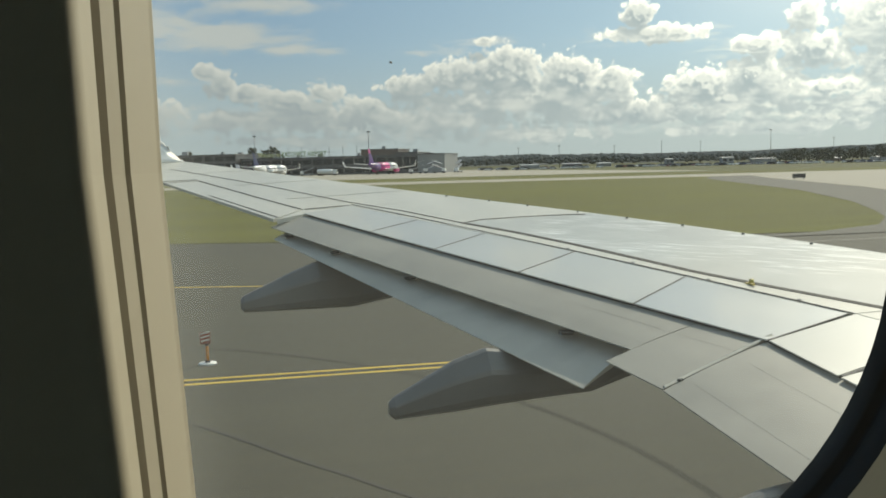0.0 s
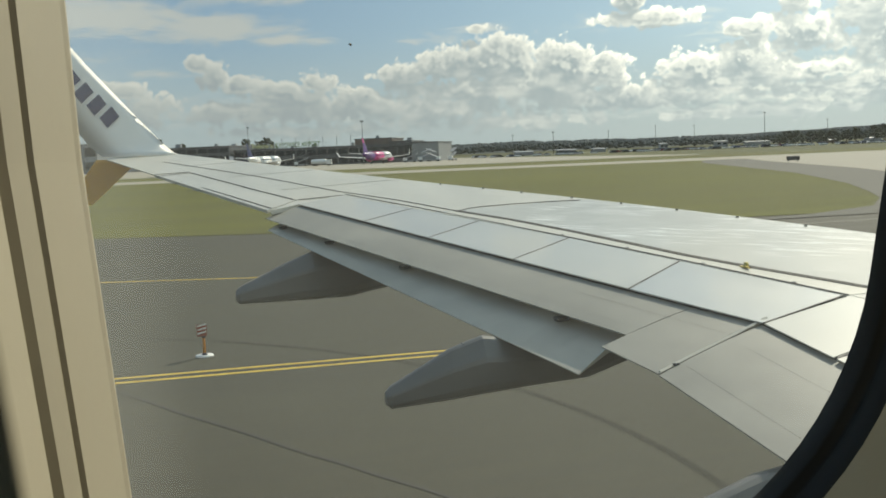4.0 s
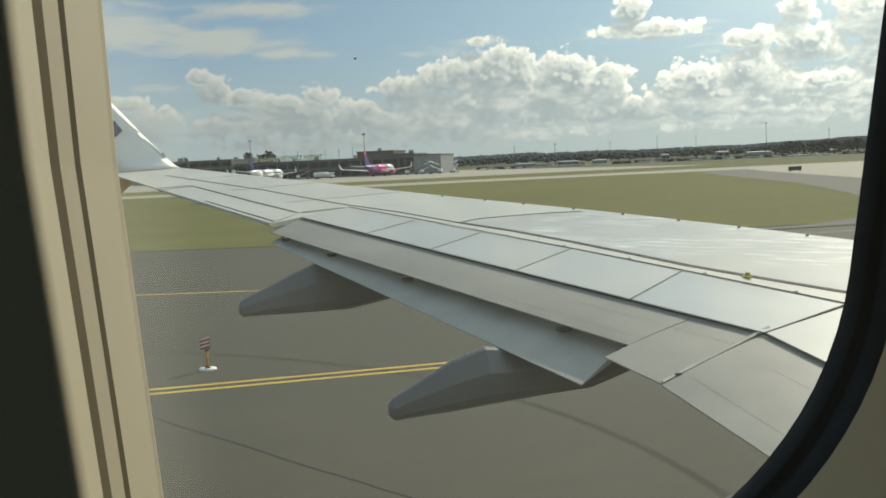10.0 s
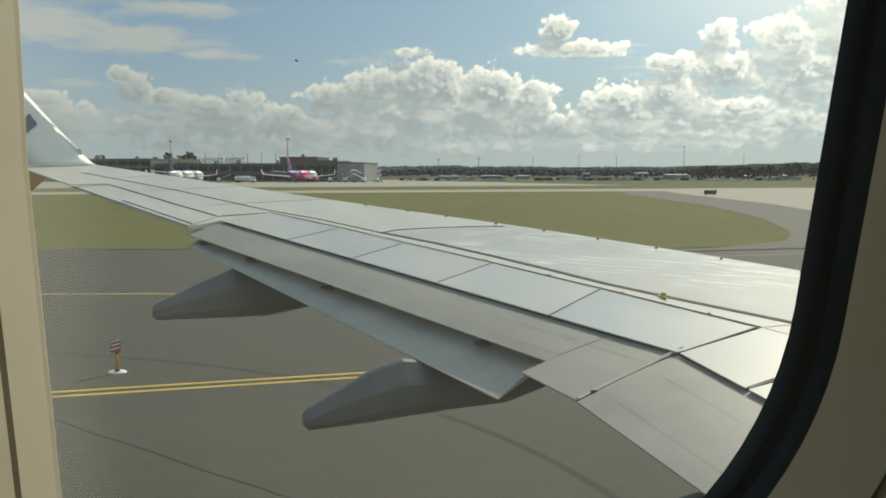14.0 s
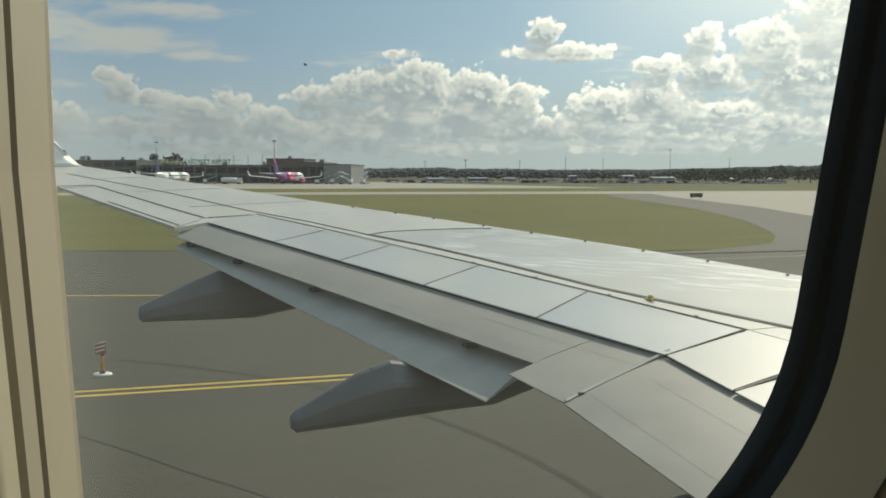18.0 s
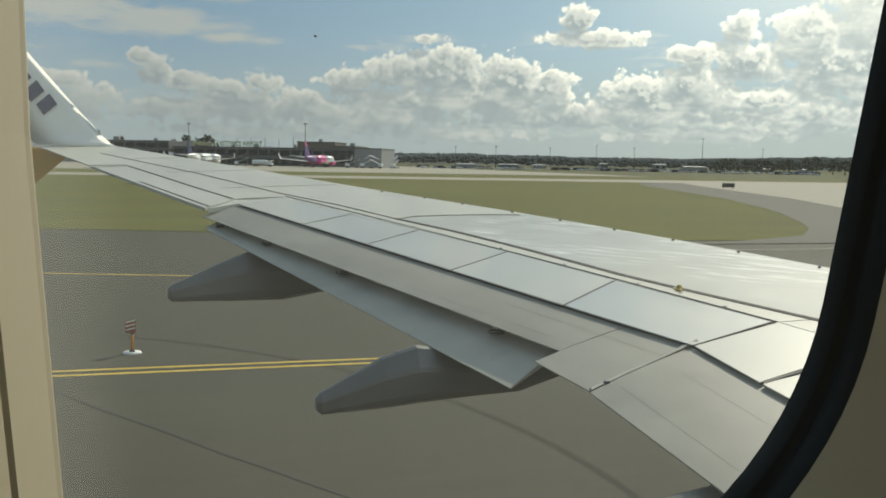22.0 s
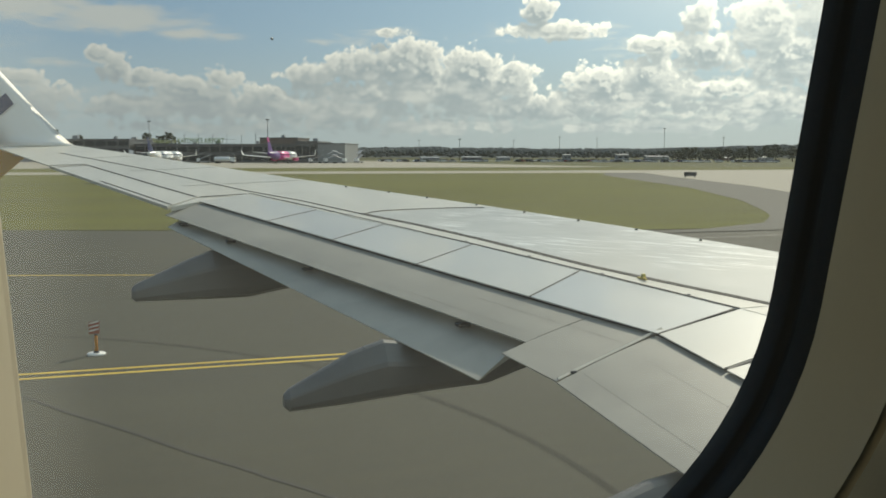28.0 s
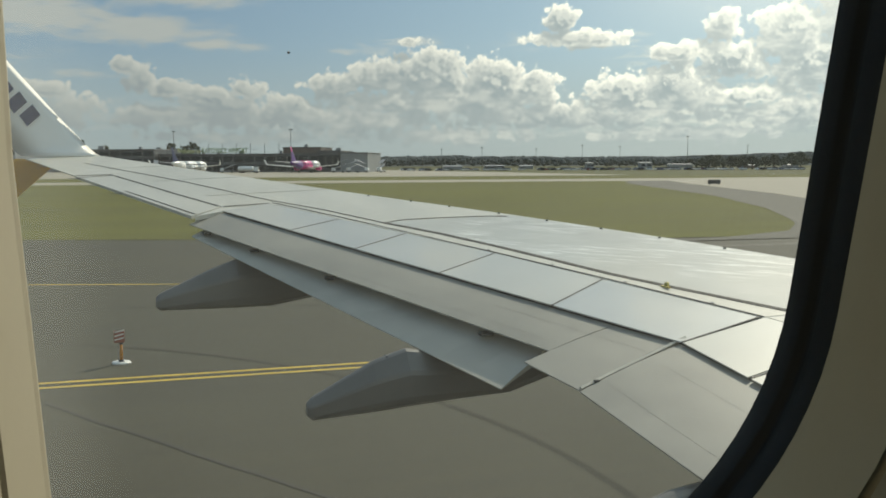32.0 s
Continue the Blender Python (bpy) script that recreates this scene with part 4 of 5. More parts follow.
def marker(x, y):
    t = thing("taxiway_marker", "orange marker post with red and white board on a white disc", "marker post", at=Matrix.Translation((x, y, 0)))
    part("base", tube("base", (0, 0, 0.0), (0, 0, 0.035), 0.19, 0.17, M_WINGLET, 16), t, "white round base")
    part("collar", tube("collar", (0, 0, 0.035), (0, 0, 0.075), 0.06, 0.045, M_DARK, 10), t)
    part("post", tube("post", (0, 0, 0.07), (0, 0, 0.38), 0.032, 0.028, M_AMBER, 10), t, "orange post")
    part("cap", tube("cap", (0, 0, 0.38), (0, 0, 0.41), 0.036, 0.03, M_DARK, 10), t)
    board = part("board", box("board", (0.20, 0.018, 0.24), M_RED, (-0.03, 0, 0.53), 0.004), t, "red and white striped board")
    for k in range(3):
        z = 0.455 + 0.075 * k
        part("stripe", mesh_of("stripe", [(x_, y_, z_) for y_ in (-0.013, -0.008) for x_, z_ in ((-0.12, z), (0.06, z + 0.04), (0.06, z + 0.065), (-0.12, z + 0.025))], [(0, 1, 2, 3), (4, 5, 6, 7), (0, 1, 5, 4), (1, 2, 6, 5), (2, 3, 7, 6), (3, 0, 4, 7)], M_WINGLET), board, "white stripe")
    return t


marker(-0.3, 21.8)
sign = thing("field_sign", "low dark taxiway sign board in the grass", "sign", at=Matrix.Translation((96, 152, 0)))
part("board", box("board", (2.4, 0.2, 0.7), M_DARK, (0, 0, 0.65), 0.02), sign)
for sx in (-0.9, 0.9):
    part("foot", box("foot", (0.12, 0.12, 0.3), M_STEEL, (sx, 0, 0.15), 0.01), sign)

# ---- apron: axes along the terminal front ----
AX, AN = Vector((0.871, -0.491, 0)), Vector((0.491, 0.871, 0))
APRON = Matrix.Rotation(radians(3), 4, "Z") @ Matrix.Translation((91.8, 442.6, 0)) @ Matrix(((AX.x, AN.x, 0, 0), (AX.y, AN.y, 0, 0), (0, 0, 1, 0), (0, 0, 0, 1)))
M_MAG = material("magenta_paint", (0.62, 0.05, 0.26), 0.35, 0.0, 0.03, 5)
M_PURPLE = material("purple_paint", (0.10, 0.03, 0.20), 0.35, 0.0, 0.03, 5)
M_WHITE = material("white_paint", (0.78, 0.78, 0.76), 0.35, 0.0, 0.03, 3)
M_GLASS = material("dark_window_glass", (0.02, 0.025, 0.03), 0.12, 0.0, 0.1, 2)
M_TYRE = material("tyre_rubber", (0.02, 0.02, 0.02), 0.8, 0.0, 0.1, 10)


def hull_rings(xs, radius=1.95):
    rings = []
    for x, r, z in xs:
        rings.append([(x, r * math.cos(2 * math.pi * k / 16), z + r * 1.03 * math.sin(2 * math.pi * k / 16)) for k in range(16)])
    return rings


def fin_plate(name, root, tip, thick, mat):
    """A tapered blade between a root edge and a tip edge, each (front, back)."""
    rings = []
    for (f, b), th in ((root, thick), (tip, thick * 0.5)):
        f, b = Vector(f), Vector(b)
        up = Vector(tip[0]) - Vector(root[0])
        n = (b - f).cross(up).normalized() * th
        m1, m2_ = f.lerp(b, 0.3), f.lerp(b, 0.7)
        rings.append([f, m1 + n, m2_ + n * 0.7, b, m2_ - n * 0.7, m1 - n])
    return mesh_of(name, [p for r in rings for p in r], [(0, 1, 7, 6), (1, 2, 8, 7), (2, 3, 9, 8), (3, 4, 10, 9), (4, 5, 11, 10), (5, 0, 6, 11), (0, 1, 2, 3, 4, 5), (6, 7, 8, 9, 10, 11)], mat)


def airliner(label, at, length, rear_mat, mid_mat, nose_mat, fin_mat, fin_tip_mat, engine_mat):
    """Twin-engined jet, nose along +x from its fin at x = 0."""
    t = thing("airliner", label, "airplane", "parked airliners", at=at)
    k = length / 39.0
    zc = 3.6
    tail = [(-2.5 * k, 0.3, zc + 1.2), (0.0, 0.9, zc + 0.75), (4 * k, 1.5, zc + 0.35), (9 * k, 1.93, zc)]
    part("tail_section", loft("tail_section", hull_rings(tail), rear_mat), t)
    part("cabin_section", loft("cabin_section", hull_rings([(9 * k, 1.93, zc), (16 * k, 1.95, zc), (22 * k, 1.95, zc)]), mid_mat), t)
    part("nose_section", loft("nose_section", hull_rings([(22 * k, 1.95, zc), (31 * k, 1.93, zc), (33.5 * k, 1.75, zc - 0.05), (35.3 * k, 1.25, zc - 0.25), (36.3 * k, 0.6, zc - 0.45), (36.6 * k, 0.15, zc - 0.5)]), nose_mat), t)
    part("cockpit_window", slab("cockpit_window", [(33.8 * k, -1.3, zc + 1.0), (34.9 * k, -0.9, zc + 0.72), (34.9 * k, 0.9, zc + 0.72), (33.8 * k, 1.3, zc + 1.0)], 0.25, M_GLASS, 0.02), t)
    part("fin", fin_plate("fin", ((5.2 * k, 0, zc + 1.6), (-1.2 * k, 0, zc + 1.4)), ((0.6 * k, 0, zc + 6.2), (-2.0 * k, 0, zc + 6.0)), 0.18, fin_mat), t)
    part("fin_cap", fin_plate("fin_cap", ((0.6 * k, 0, zc + 6.2), (-2.0 * k, 0, zc + 6.0)), ((-1.2 * k, 0, zc + 8.1), (-2.9 * k, 0, zc + 8.1)), 0.12, fin_tip_mat), t)
    for s in (-1, 1):
        part("tailplane", fin_plate("tailplane", ((3.4 * k, s * 0.7, zc + 1.0), (-0.4 * k, s * 0.7, zc + 1.0)), ((-1.0 * k, s * 7.0, zc + 1.7), (-2.3 * k, s * 7.0, zc + 1.7)), 0.14, M_WHITE), t)
        part("wing", fin_plate("wing", ((22.5 * k, s * 1.7, zc - 1.2), (15.0 * k, s * 1.7, zc - 1.2)), ((13.6 * k, s * 16.9, zc + 0.2), (12.0 * k, s * 16.9, zc + 0.2)), 0.3, M_WHITE), t)
        part("winglet", fin_plate("winglet", ((13.6 * k, s * 16.9, zc + 0.2), (12.0 * k, s * 16.9, zc + 0.2)), ((11.4 * k, s * 17.6, zc + 2.6), (10.7 * k, s * 17.6, zc + 2.6)), 0.06, M_WHITE), t)
        eng = part("engine", loft("engine", [[(x * k, s * 5.2 + r * math.cos(2 * math.pi * j / 12), 2.0 + r * math.sin(2 * math.pi * j / 12)) for j in range(12)] for x, r in ((17.6, 0.55), (19.0, 0.95), (21.4, 1.1), (22.6, 0.98))], engine_mat), t)
        part("intake", tube("intake", (22.5 * k, s * 5.2, 2.0), (22.66 * k, s * 5.2, 2.0), 0.9, 0.88, M_DARK, 12), eng, "dark intake")
        part("pylon", box("pylon", (3.4 * k, 0.3, 1.0), M_WHITE, (20.0 * k, s * 5.2, 2.95), 0.05), t)
        part("main_wheel", tube("main_wheel", (16.6 * k, s * 2.5, 0.56), (16.6 * k, s * 3.3, 0.56), 0.56, 0.56, M_TYRE, 12), t)
        part("gear_leg", tube("gear_leg", (16.6 * k, s * 2.9, 0.5), (16.6 * k, s * 2.6, 2.4), 0.16, 0.18, M_STEEL, 8), t)
        wins = part("window_band", box("window_band", (22 * k, 0.06, 0.30), M_GLASS, (20 * k, s * 1.93, zc + 0.45), 0.02), t, "row of small dark cabin windows")
    part("nose_wheel", tube("nose_wheel", (31.5 * k, -0.35, 0.4), (31.5 * k, 0.35, 0.4), 0.4, 0.4, M_TYRE, 12), t)
    part("nose_leg", tube("nose_leg", (31.5 * k, 0, 0.4), (31.5 * k, 0, 2.2), 0.12, 0.14, M_STEEL, 8), t)
    return t


def on_apron(a, n, turn=0.0):
    return APRON @ Matrix.Translation((a, n, 0.015)) @ Matrix.Rotation(radians(90 + turn), 4, "Z")


airliner("magenta and white airliner with purple tail parked on the apron", on_apron(0, 0), 44, M_PURPLE, M_MAG, M_WHITE, M_PURPLE, M_MAG, M_MAG)
airliner("white airliner with a navy tail fin parked on the apron", on_apron(-56, 0), 39, M_WHITE, M_WHITE, M_WHITE, M_NAVY, M_NAVY, M_WHITE)
airliner("magenta and white airliner with purple tail parked on the apron", on_apron(-108, 0), 44, M_PURPLE, M_MAG, M_WHITE, M_PURPLE, M_MAG, M_MAG)
airliner("white airliner with a dark tail fin parked on the apron", on_apron(-215, 2), 39, M_WHITE, M_WHITE, M_WHITE, M_NAVY, M_YELLOW, M_WHITE)

# ---- terminal buildings ----
M_CLAD = material("dark_cladding", (0.10, 0.102, 0.104), 0.45, 0.0, 0.1, 0.6, 0.15, 0.08)
M_GREY = material("grey_cladding", (0.27, 0.28, 0.29), 0.55, 0.0, 0.06, 0.8, 0.1, 0.1)
M_LIGHTC = material("pale_cladding", (0.27, 0.275, 0.27), 0.55, 0.0, 0.06, 0.8, 0.1, 0.1)
M_BROWN = material("brown_cladding", (0.16, 0.12, 0.10), 0.55, 0.0, 0.08, 0.8, 0.1, 0.1)
M_GREEN = material("sign_green", (0.20, 0.30, 0.13), 0.5, 0.0, 0.05, 2)
M_SIGNW = material("sign_yellow_green", (0.42, 0.44, 0.20), 0.5, 0.0, 0.05, 2)


def building(name, label, a, n, w, d, h, mat, bays=0, storeys=0, roof_bits=0, seed=0):
    """A flat-roofed block, front at n, with parapet, window panes in storeys and roof plant."""
    t = thing(name, label, "building", "airport buildings", at=APRON @ Matrix.Translation((a + w / 2, n + d / 2, 0)))
    part("wall", box("wall", (w, d, h), mat, (0, 0, h / 2), 0.05), t)
    part("roof", box("roof", (w + 0.6, d + 0.6, 0.5), M_CLAD, (0, 0, h + 0.25), 0.05), t)
    for s in range(storeys):
        for b in range(bays):
            pw, ph = w / bays * 0.86, h / storeys * 0.62
            part("window", box("window", (pw, 0.25, ph), M_GLASS, (-w / 2 + w / bays * (b + 0.5), -d / 2 - 0.06, h / storeys * (s + 0.5)), 0.03), t)
    r = random.Random(seed)
    for k in range(roof_bits):
        sx, sz = r.uniform(1.2, 3.2), r.uniform(0.8, 1.9)
        part("roof_unit", box("roof_unit", (sx, 2.0, sz), M_GREY, (-w / 2 + w * (k + 0.5) / roof_bits, -d / 2 + r.uniform(2, d - 3), h + 0.5 + sz / 2), 0.05), t)
    return t


hall = building("terminal_hall", "long dark flat-roofed terminal hall with glass front", -92, 62, 104, 40, 9.0, M_CLAD, 18, 2, 6, 1)
building("terminal_annex", "dark terminal block beside the main hall", -130, 58, 37, 34, 11.6, M_CLAD, 6, 3, 3, 2)
building("terminal_block", "tall brown block above the terminal hall", -26, 66, 20, 22, 12.3, M_BROWN, 0, 0, 1, 3)
building("terminal_wing", "pale grey windowless end of the terminal", 6, 60, 14, 30, 9.3, M_LIGHTC, 0, 0, 0, 4)
building("terminal_low", "low dark store between terminal blocks", -6, 61, 11.5, 26, 10.4, M_CLAD, 3, 1, 1, 5)
newer = building("terminal_new", "grey multi-storey terminal with glazed storeys and roof plant", -314, 54, 112, 40, 12.5, M_GREY, 20, 4, 12, 6)
building("grey_office_building", "tall grey terminal block with few windows", -200, 50, 34, 44, 15.5, M_GREY, 4, 2, 4, 7)
# jet bridges and red pillars on the newer part
for a in (-285, -255, -225):
    t = thing("jet_bridge", "grey glazed boarding bridge beside the terminal", "boarding bridge", "boarding bridges", at=APRON @ Matrix.Translation((a, 46, 0)))
    part("tunnel", box("tunnel", (3.2, 16, 3.0), M_GREY, (0, 0, 5.6), 0.1), t)
    part("window_strip", box("window_strip", (3.3, 13, 1.0), M_GLASS, (0, 0, 5.9), 0.05), t)
    part("pillar", box("pillar", (2.2, 2.2, 4.1), M_GREY, (0, -3, 2.05), 0.05), t)
for a in (-266, -206):
    t = thing("red_stair_tower", "red stair tower with a white panel on the apron", "stair tower", "stair towers", at=APRON @ Matrix.Translation((a, 40, 0)))
    part("body", box("body", (6.0, 5.0, 7.5), M_RED, (0, 0, 3.75), 0.1), t)
    part("panel", box("panel", (2.8, 0.1, 3.6), M_WHITE, (0, -2.55, 4.2), 0.02), t, "white panel")
tower = thing("control_tower", "grey control tower with a wide glazed cab", "control tower", at=APRON @ Matrix.Translation((-372, 70, 0)))
part("shaft", box("shaft", (7, 7, 17), M_GREY, (0, 0, 8.5), 0.2), tower)
part("cab", loft("cab", [[(r * math.cos(math.pi / 4 * k + 0.39), r * math.sin(math.pi / 4 * k + 0.39), z) for k in range(8)] for z, r in ((17, 5.0), (18.2, 5.6), (21.4, 6.6))], M_GLASS, smooth=False), tower, "dark glazed cab")
part("cab_roof", loft("cab_roof", [[(r * math.cos(math.pi / 4 * k + 0.39), r * math.sin(math.pi / 4 * k + 0.39), z) for k in range(8)] for z, r in ((21.4, 6.8), (22.2, 6.6))], M_GREY, smooth=False), tower)


def words(text, parent, x, z, size, mat, y=-0.1):
    """Raised lettering that faces the apron."""
    cu = bpy.data.curves.new("words", "FONT")
    cu.body, cu.size, cu.extrude, cu.align_x = text, size, 0.08, "LEFT"
    cu.offset = 0.035
    tmp = bpy.data.objects.new("words", cu)
    scene.collection.objects.link(tmp)
    bpy.context.view_layer.update()
    me = bpy.data.meshes.new_from_object(tmp.evaluated_get(bpy.context.evaluated_depsgraph_get()))
    bpy.data.objects.remove(tmp)
    me.materials.clear()
    me.materials.append(mat)
    ln = max(v.co.x for v in me.vertices)
    part("letters", me, parent, "", Matrix.Translation((x, y, z)) @ Matrix.Rotation(radians(90), 4, "X") @ Matrix.Diagonal((1, 1.4, 1, 1)))
    return ln


roof_sign = thing("roof_sign", "pale green roof lettering on steel poles: Welcome to KATOWICE AIRPORT", "sign", at=APRON @ Matrix.Translation((-82, 62.5, 9.5)))
x = words("Welcome to", roof_sign, 0, 0.45, 2.4, M_SIGNW)
words("KATOWICE AIRPORT", roof_sign, x + 1.0, 0.45, 2.6, M_GREEN)
part("rail", box("rail", (44, 0.1, 0.1), M_STEEL, (22, 0.1, 0.4), 0.01), roof_sign)
part("rail", box("rail", (44, 0.1, 0.1), M_STEEL, (22, 0.1, 2.2), 0.01), roof_sign)
for k in range(9):
    part("pole", box("pole", (0.22, 0.22, 5.2), M_STEEL, (-6 + 7.6 * k, 0.4, 2.6), 0.02), roof_sign)


# ---- light masts ----
def mast(x, y, h):
    t = thing("light_mast", "tall thin steel apron light mast", "light mast", "apron masts", at=Matrix.Translation((x, y, 0)))
    part("pole", tube("pole", (0, 0, 0), (0, 0, h), 0.26, 0.14, M_STEEL, 8), t)
    part("head", box("head", (1.8, 0.5, 0.5), M_STEEL, (0, 0, h), 0.05), t)
    return t


for az, d, h in ((2.24, 520, 20.5), (8.64, 470, 20), (-6.5, 560, 20), (-2.8, 640, 16), (19.5, 640, 14), (22.6, 820, 16), (25.2, 900, 20), (27.3, 860, 18), (31.0, 700, 22), (34.2, 840, 18), (17.2, 760, 15)):
    mast(d * math.sin(radians(az)), d * math.cos(radians(az)), h)

# ---- apron vehicles ----
def tanker(at):
    t = thing("fuel_tanker", "white fuel tanker standing on the apron", "tanker truck", at=at)
    part("tank", loft("tank", [[(x, 1.2 * math.cos(2 * math.pi * k / 12) * s, 2.0 + 1.1 * math.sin(2 * math.pi * k / 12) * s) for k in range(12)] for x, s in ((-4.5, 0.7), (-4.2, 1), (2.6, 1), (2.9, 0.7))], M_WHITE), t)
    part("cab", box("cab", (2.2, 2.3, 2.1), M_WHITE, (4.4, 0, 1.75), 0.15), t)
    part("windscreen", box("windscreen", (0.1, 2.0, 0.8), M_GLASS, (5.52, 0, 2.2), 0.03), t)
    for x in (-3.4, -2.2, 4.2):
        for s in (-1, 1):
            part("wheel", tube("wheel", (x, s * 0.85, 0.5), (x, s * 1.2, 0.5), 0.5, 0.5, M_TYRE, 10), t)
    return t


tanker(APRON @ Matrix.Translation((-27, 16, 0)))
tanker(APRON @ Matrix.Translation((-66, 14, 0)))


def stair_truck(at):
    t = thing("stair_truck", "white mobile boarding stairs on the apron", "boarding stairs", "apron vehicles", at=at)
    part("chassis", box("chassis", (6.5, 2.0, 0.5), M_GREY, (0, 0, 0.75), 0.05), t)
    part("cab", box("cab", (1.6, 2.0, 1.4), M_WHITE, (-2.4, 0, 1.6), 0.1), t)
    part("stairs", slab("stairs", [(-2.6, -0.8, 1.9), (3.6, -0.8, 4.3), (3.6, 0.8, 4.3), (-2.6, 0.8, 1.9)], 0.5, M_GREY, 0.02), t)
    part("canopy", slab("canopy", [(-1.4, -0.9, 4.4), (3.8, -0.9, 6.2), (3.8, 0.9, 6.2), (-1.4, 0.9, 4.4)], 0.12, M_GREY, 0.02), t)
    for x in (-2.2, 2.2):
        for s in (-1, 1):
            part("wheel", tube("wheel", (x, s * 0.7, 0.45), (x, s * 1.0, 0.45), 0.45, 0.45, M_TYRE, 10), t)
    return t


st = stair_truck(APRON @ Matrix.Translation((14, 26, 0)))
for a, n, tn in ((20, 30, 40), (26, 24, 170), (-40, 24, 20), (-74, 20, 120), (33, 33, 80), (-92, 18, 60)):
    copy_thing(st, APRON @ Matrix.Translation((a, n, 0)) @ Matrix.Rotation(radians(tn), 4, "Z"))


# ---- cars in the car park ----
def car(mat, label):
    t = thing("parked_car", label, "car", "cars in the car park")
    prof = [(-2.1, 0.35), (2.1, 0.35), (2.15, 0.75), (1.2, 0.95), (-2.0, 0.98), (-2.15, 0.7)]
    part("body", loft("body", [[(x, y, z) for x, z in prof] for y in (-0.85, 0.85)], mat, smooth=False), t)
    cab = [(-1.7, 0.96), (1.1, 0.94), (0.4, 1.45), (-1.3, 1.48)]
    part("windows", loft("windows", [[(x, y, z) for x, z in cab] for y in (-0.74, 0.74)], M_GLASS, smooth=False), t)
    part("roof", box("roof", (1.7, 1.4, 0.06), mat, (-0.45, 0, 1.49), 0.02), t)
    for x in (-1.35, 1.35):
        for s in (-1, 1):
            part("wheel", tube("wheel", (x, s * 0.68, 0.32), (x, s * 0.88, 0.32), 0.32, 0.32, M_TYRE, 8), t)
    return t


paints = [("white", (0.8, 0.8, 0.8)), ("silver", (0.5, 0.5, 0.52)), ("black", (0.03, 0.03, 0.03)), ("dark blue", (0.05, 0.07, 0.16)), ("red", (0.25, 0.04, 0.04))]
makers = [car(material("car_" + n.replace(" ", "_"), c, 0.2, 0.0, coat=0.6), n + " car parked in the outdoor car park") for n, c in paints]
r = random.Random(11)
used = set()
for k in range(130):
    az, d = 15 + 22 * r.random() ** 0.9, r.choice((560, 568, 576, 590, 600))
    m = Matrix.Translation((d * math.sin(radians(az)), d * math.cos(radians(az)), 0.0)) @ Matrix.Rotation(r.choice((0.3, 0.32, 0.28, 3.4)), 4, "Z")
    pick = r.choice((0, 0, 0, 0, 1, 1, 1, 2, 2, 3, 4)) if k > 6 else k % 5
    if pick not in used:
        used.add(pick)
        makers[pick].matrix_basis = m
    else:
        copy_thing(makers[pick], m)


# ---- low sheds beyond the car park ----
def shed(az, d, w, dep, h, mat, label):
    w, h = 0.8 * w, 0.75 * h
    t = thing("low_shed", label, "building", "sheds beyond the car park", at=Matrix.Translation((d * math.sin(radians(az)), d * math.cos(radians(az)), 0)) @ Matrix.Rotation(radians(-az * 0.5), 4, "Z"))
    part("wall", box("wall", (w, dep, h), mat, (0, 0, h / 2), 0.05), t)
    part("roof", slab("roof", [(-w / 2 - 0.4, -dep / 2 - 0.4, h + 0.35), (w / 2 + 0.4, -dep / 2 - 0.4, h + 0.35), (w / 2 + 0.4, dep / 2 + 0.4, h + 0.9), (-w / 2 - 0.4, dep / 2 + 0.4, h + 0.9)], 0.35, M_GREY, 0.03), t)
    nb = max(2, int(w / 5))
    for b in range(nb if h > 3.6 else 0):
        part("window", box("window", (w / nb * 0.6, 0.2, h * 0.4), M_GLASS, (-w / 2 + w / nb * (b + 0.5), -dep / 2 - 0.05, h * 0.55), 0.02), t)
    return t


for az, d, w, dep, h, mat, lab in ((17.8, 640, 14, 9, 2.6, M_GREY, "grey low shed beside the car park"), (20.2, 700, 16, 9, 2.8, M_CLAD, "dark low shed beside the car park"), (22.0, 720, 11, 9, 2.6, M_LIGHTC, "pale low shed beside the car park"),
                                   (25.6, 880, 8, 8, 5.2, M_GREY, "grey two-storey hut beyond the car park"), (28.7, 900, 13, 9, 5.4, M_GREY, "grey low office beyond the car park"), (30.6, 880, 24, 10, 3.4, M_LIGHTC, "long pale hangar beyond the car park"),
                                   (34.2, 760, 16, 9, 2.6, M_BROWN, "brown low shed beside the car park"), (36.4, 780, 12, 9, 2.8, M_GREY, "grey low shed beside the car park")):
    shed(az, d, w, dep, h, mat, lab)
# ---- trees ----
M_LEAF = material("dark_foliage", (0.098, 0.104, 0.078), 0.95, 0.0, 0.2, 0.8, 0.2, 0.15, 0.0, islands=0.15, spec=0.1)
M_BARK = material("bark", (0.09, 0.07, 0.05), 0.9, 0.0, 0.2, 3)


BALL_V, BALL_F = ball_template(1)


def clumps(name, centres, seed):
    """Many ragged leaf clumps in one mesh."""
    rr = np.random.default_rng(seed)
    moved = []
    for c, s in centres:
        stretch = rr.uniform((0.7, 0.7, 0.6), (1.2, 1.2, 1.0)) * s
        moved.append(BALL_V * stretch + rr.uniform(-1, 1, BALL_V.shape) * s * 0.3 + np.array(c))
    return many(name, BALL_V, BALL_F, moved, M_LEAF)


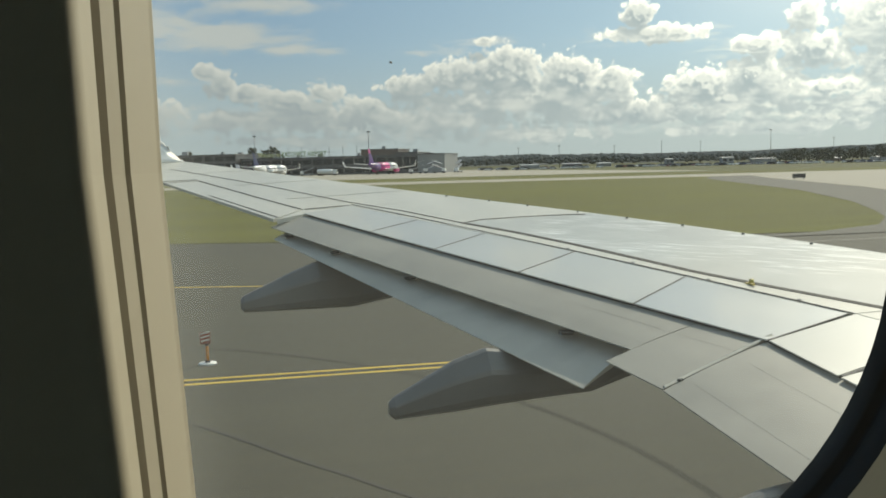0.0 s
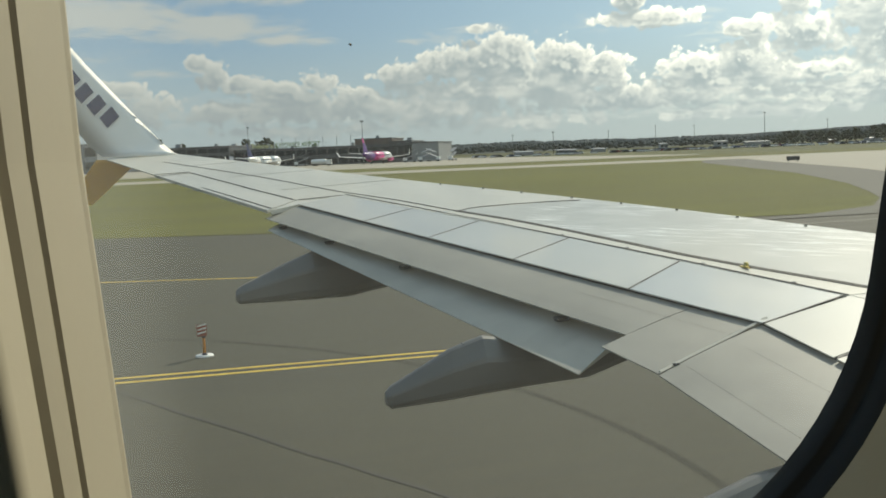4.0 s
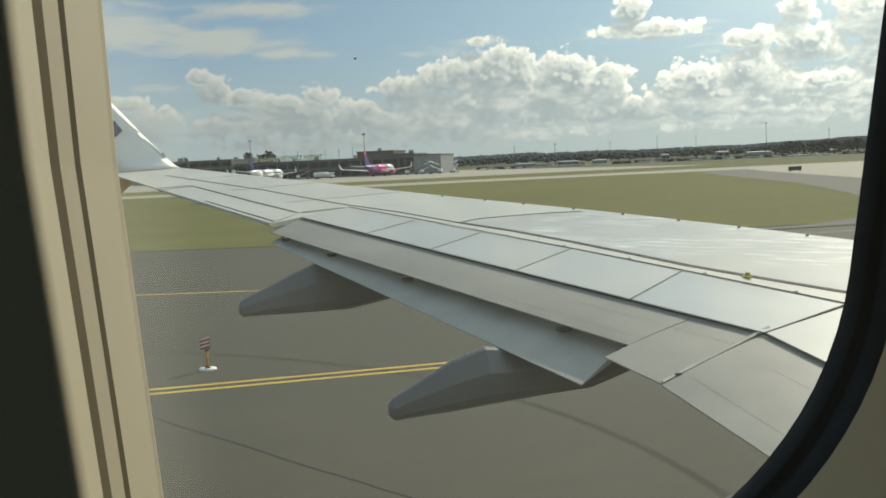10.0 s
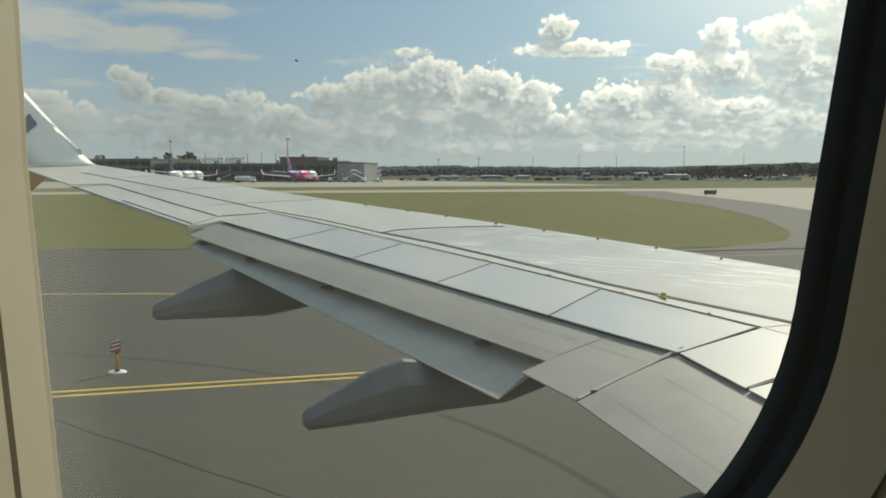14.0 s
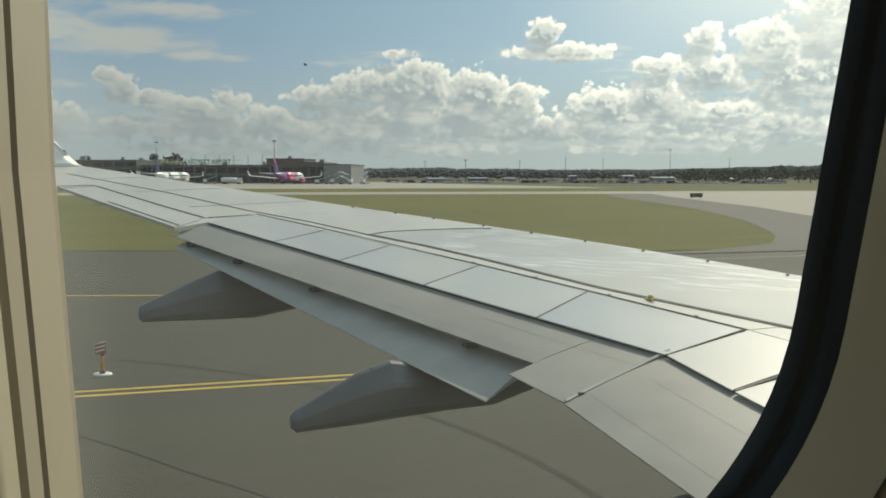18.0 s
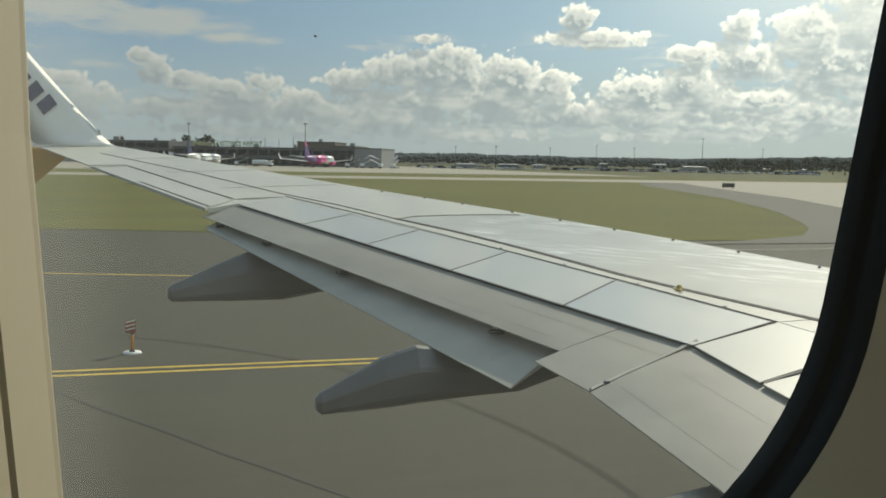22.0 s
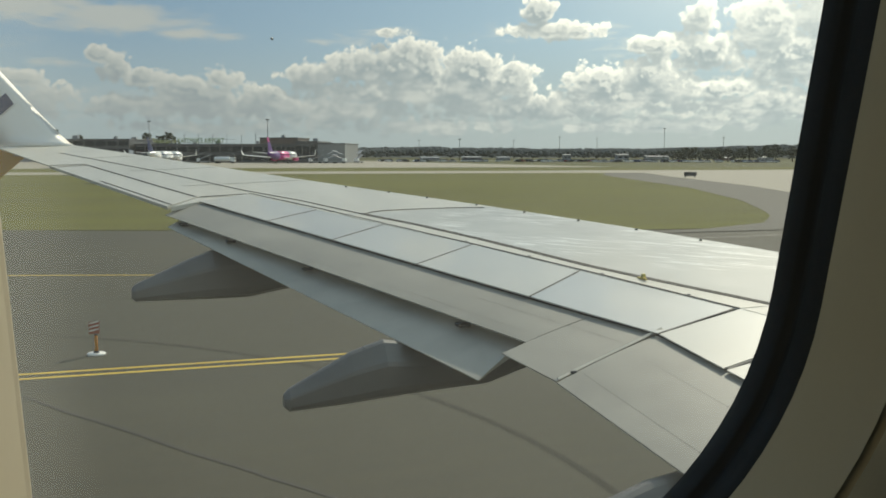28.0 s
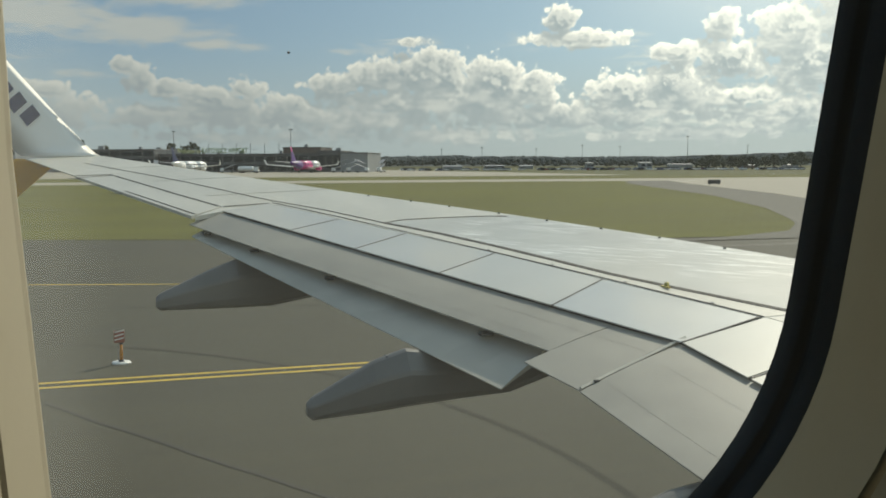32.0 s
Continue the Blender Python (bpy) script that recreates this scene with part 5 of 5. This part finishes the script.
def tree(label, x, y, h, w, seed):
    rr = random.Random(seed)
    t = thing("tree", label, "tree", "trees by the terminal", at=Matrix.Translation((x, y, 0)))
    part("trunk", tube("trunk", (0, 0, 0), (rr.uniform(-0.3, 0.3), 0, h * 0.6), 0.35, 0.12, M_BARK, 8), t)
    for k in range(5):
        a = rr.uniform(0, 6.28)
        part("limb", tube("limb", (0, 0, h * rr.uniform(0.25, 0.5)), (math.cos(a) * w * 0.3, math.sin(a) * w * 0.3, h * rr.uniform(0.6, 0.8)), 0.12, 0.04, M_BARK, 6), t)
    cs = []
    for k in range(70):
        a, f = rr.uniform(0, 6.28), rr.random() ** 0.5
        zz = rr.uniform(0.25, 1.0)
        rad = w / 2 * f * (1.0 - 0.75 * max(0, zz - 0.55) / 0.45)
        cs.append((Vector((math.cos(a) * rad, math.sin(a) * rad, h * zz * 0.96)), rr.uniform(0.5, 1.1)))
    part("crown", clumps("crown", cs, seed), t)
    return t


rt = random.Random(21)
for k in range(13):
    a, n = (rt.uniform(-166, -140), rt.uniform(88, 110)) if k < 8 else (rt.uniform(-112, -92), rt.uniform(112, 125))
    p = APRON @ Vector((a, n, 0))
    tree("dark green broadleaf tree behind the terminal", p.x, p.y, rt.uniform(15, 18.5) if k < 8 else rt.uniform(14, 17), rt.uniform(9, 13), 100 + k)

for k in range(18):
    az, d = radians(31.6 + 0.6 * k + rt.uniform(-0.25, 0.25)), rt.uniform(600, 690)
    tree("dark green bushy tree beyond the concrete pad", d * math.sin(az), d * math.cos(az), rt.uniform(6, 9) + 0.22 * k, rt.uniform(8, 13), 300 + k)

# far woods: a dense ragged belt of joined crowns on low rises, distance haze put into their grey, and a wooded ridge
# behind
M_FAR = material("hazed_foliage", (0.135, 0.145, 0.14), 0.95, 0.0, 0.15, 0.25, 0.15, 0.03, 0.0, spec=0.05)
wr = random.Random(5)


def ridge(az):
    """Height of the tree tops along the horizon."""
    return 15.0 + 5.0 * noise.noise(Vector((az * 0.13, 1.7, 3.0))) + 2.6 * noise.noise(Vector((az * 0.55, 4.2, 7.0))) + 4.5 * max(0.0, min(1.0, (az - 33.0) / 4.0))


cs = []
for k in range(13000):
    az = wr.uniform(-14, 46)
    near = wr.random()
    d = 1000 + 500 * near
    z = max(1.0, ridge(az) * (0.55 + 0.45 * near) * wr.uniform(0.15, 1.0) ** 0.6)
    cs.append((Vector((d * math.sin(radians(az)), d * math.cos(radians(az)), z)), wr.uniform(1.2, 2.8)))
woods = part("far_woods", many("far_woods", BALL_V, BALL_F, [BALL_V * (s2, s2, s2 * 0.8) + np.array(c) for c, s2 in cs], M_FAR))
tagged(woods, "grey-green belt of woodland along the horizon", "woods", kind="stuff")
rv, rf = [], []
for k in range(601):
    az = -30 + 0.15 * k
    for d, z in ((1600, 0.0), (1650, 0.85 * ridge(az * 0.8 + 9) + 3.0 + 1.2 * noise.noise(Vector((az * 4.0, 0, 0)))), (1900, 0.0)):
        rv.append((d * math.sin(radians(az)), d * math.cos(radians(az)), z))
for k in range(600):
    for j in (0, 1):
        rf.append((3 * k + j, 3 * k + j + 1, 3 * k + j + 4, 3 * k + j + 3))
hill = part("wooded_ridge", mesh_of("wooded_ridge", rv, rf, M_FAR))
tagged(hill, "low grey-green wooded ridge on the horizon", "hill", kind="structure")
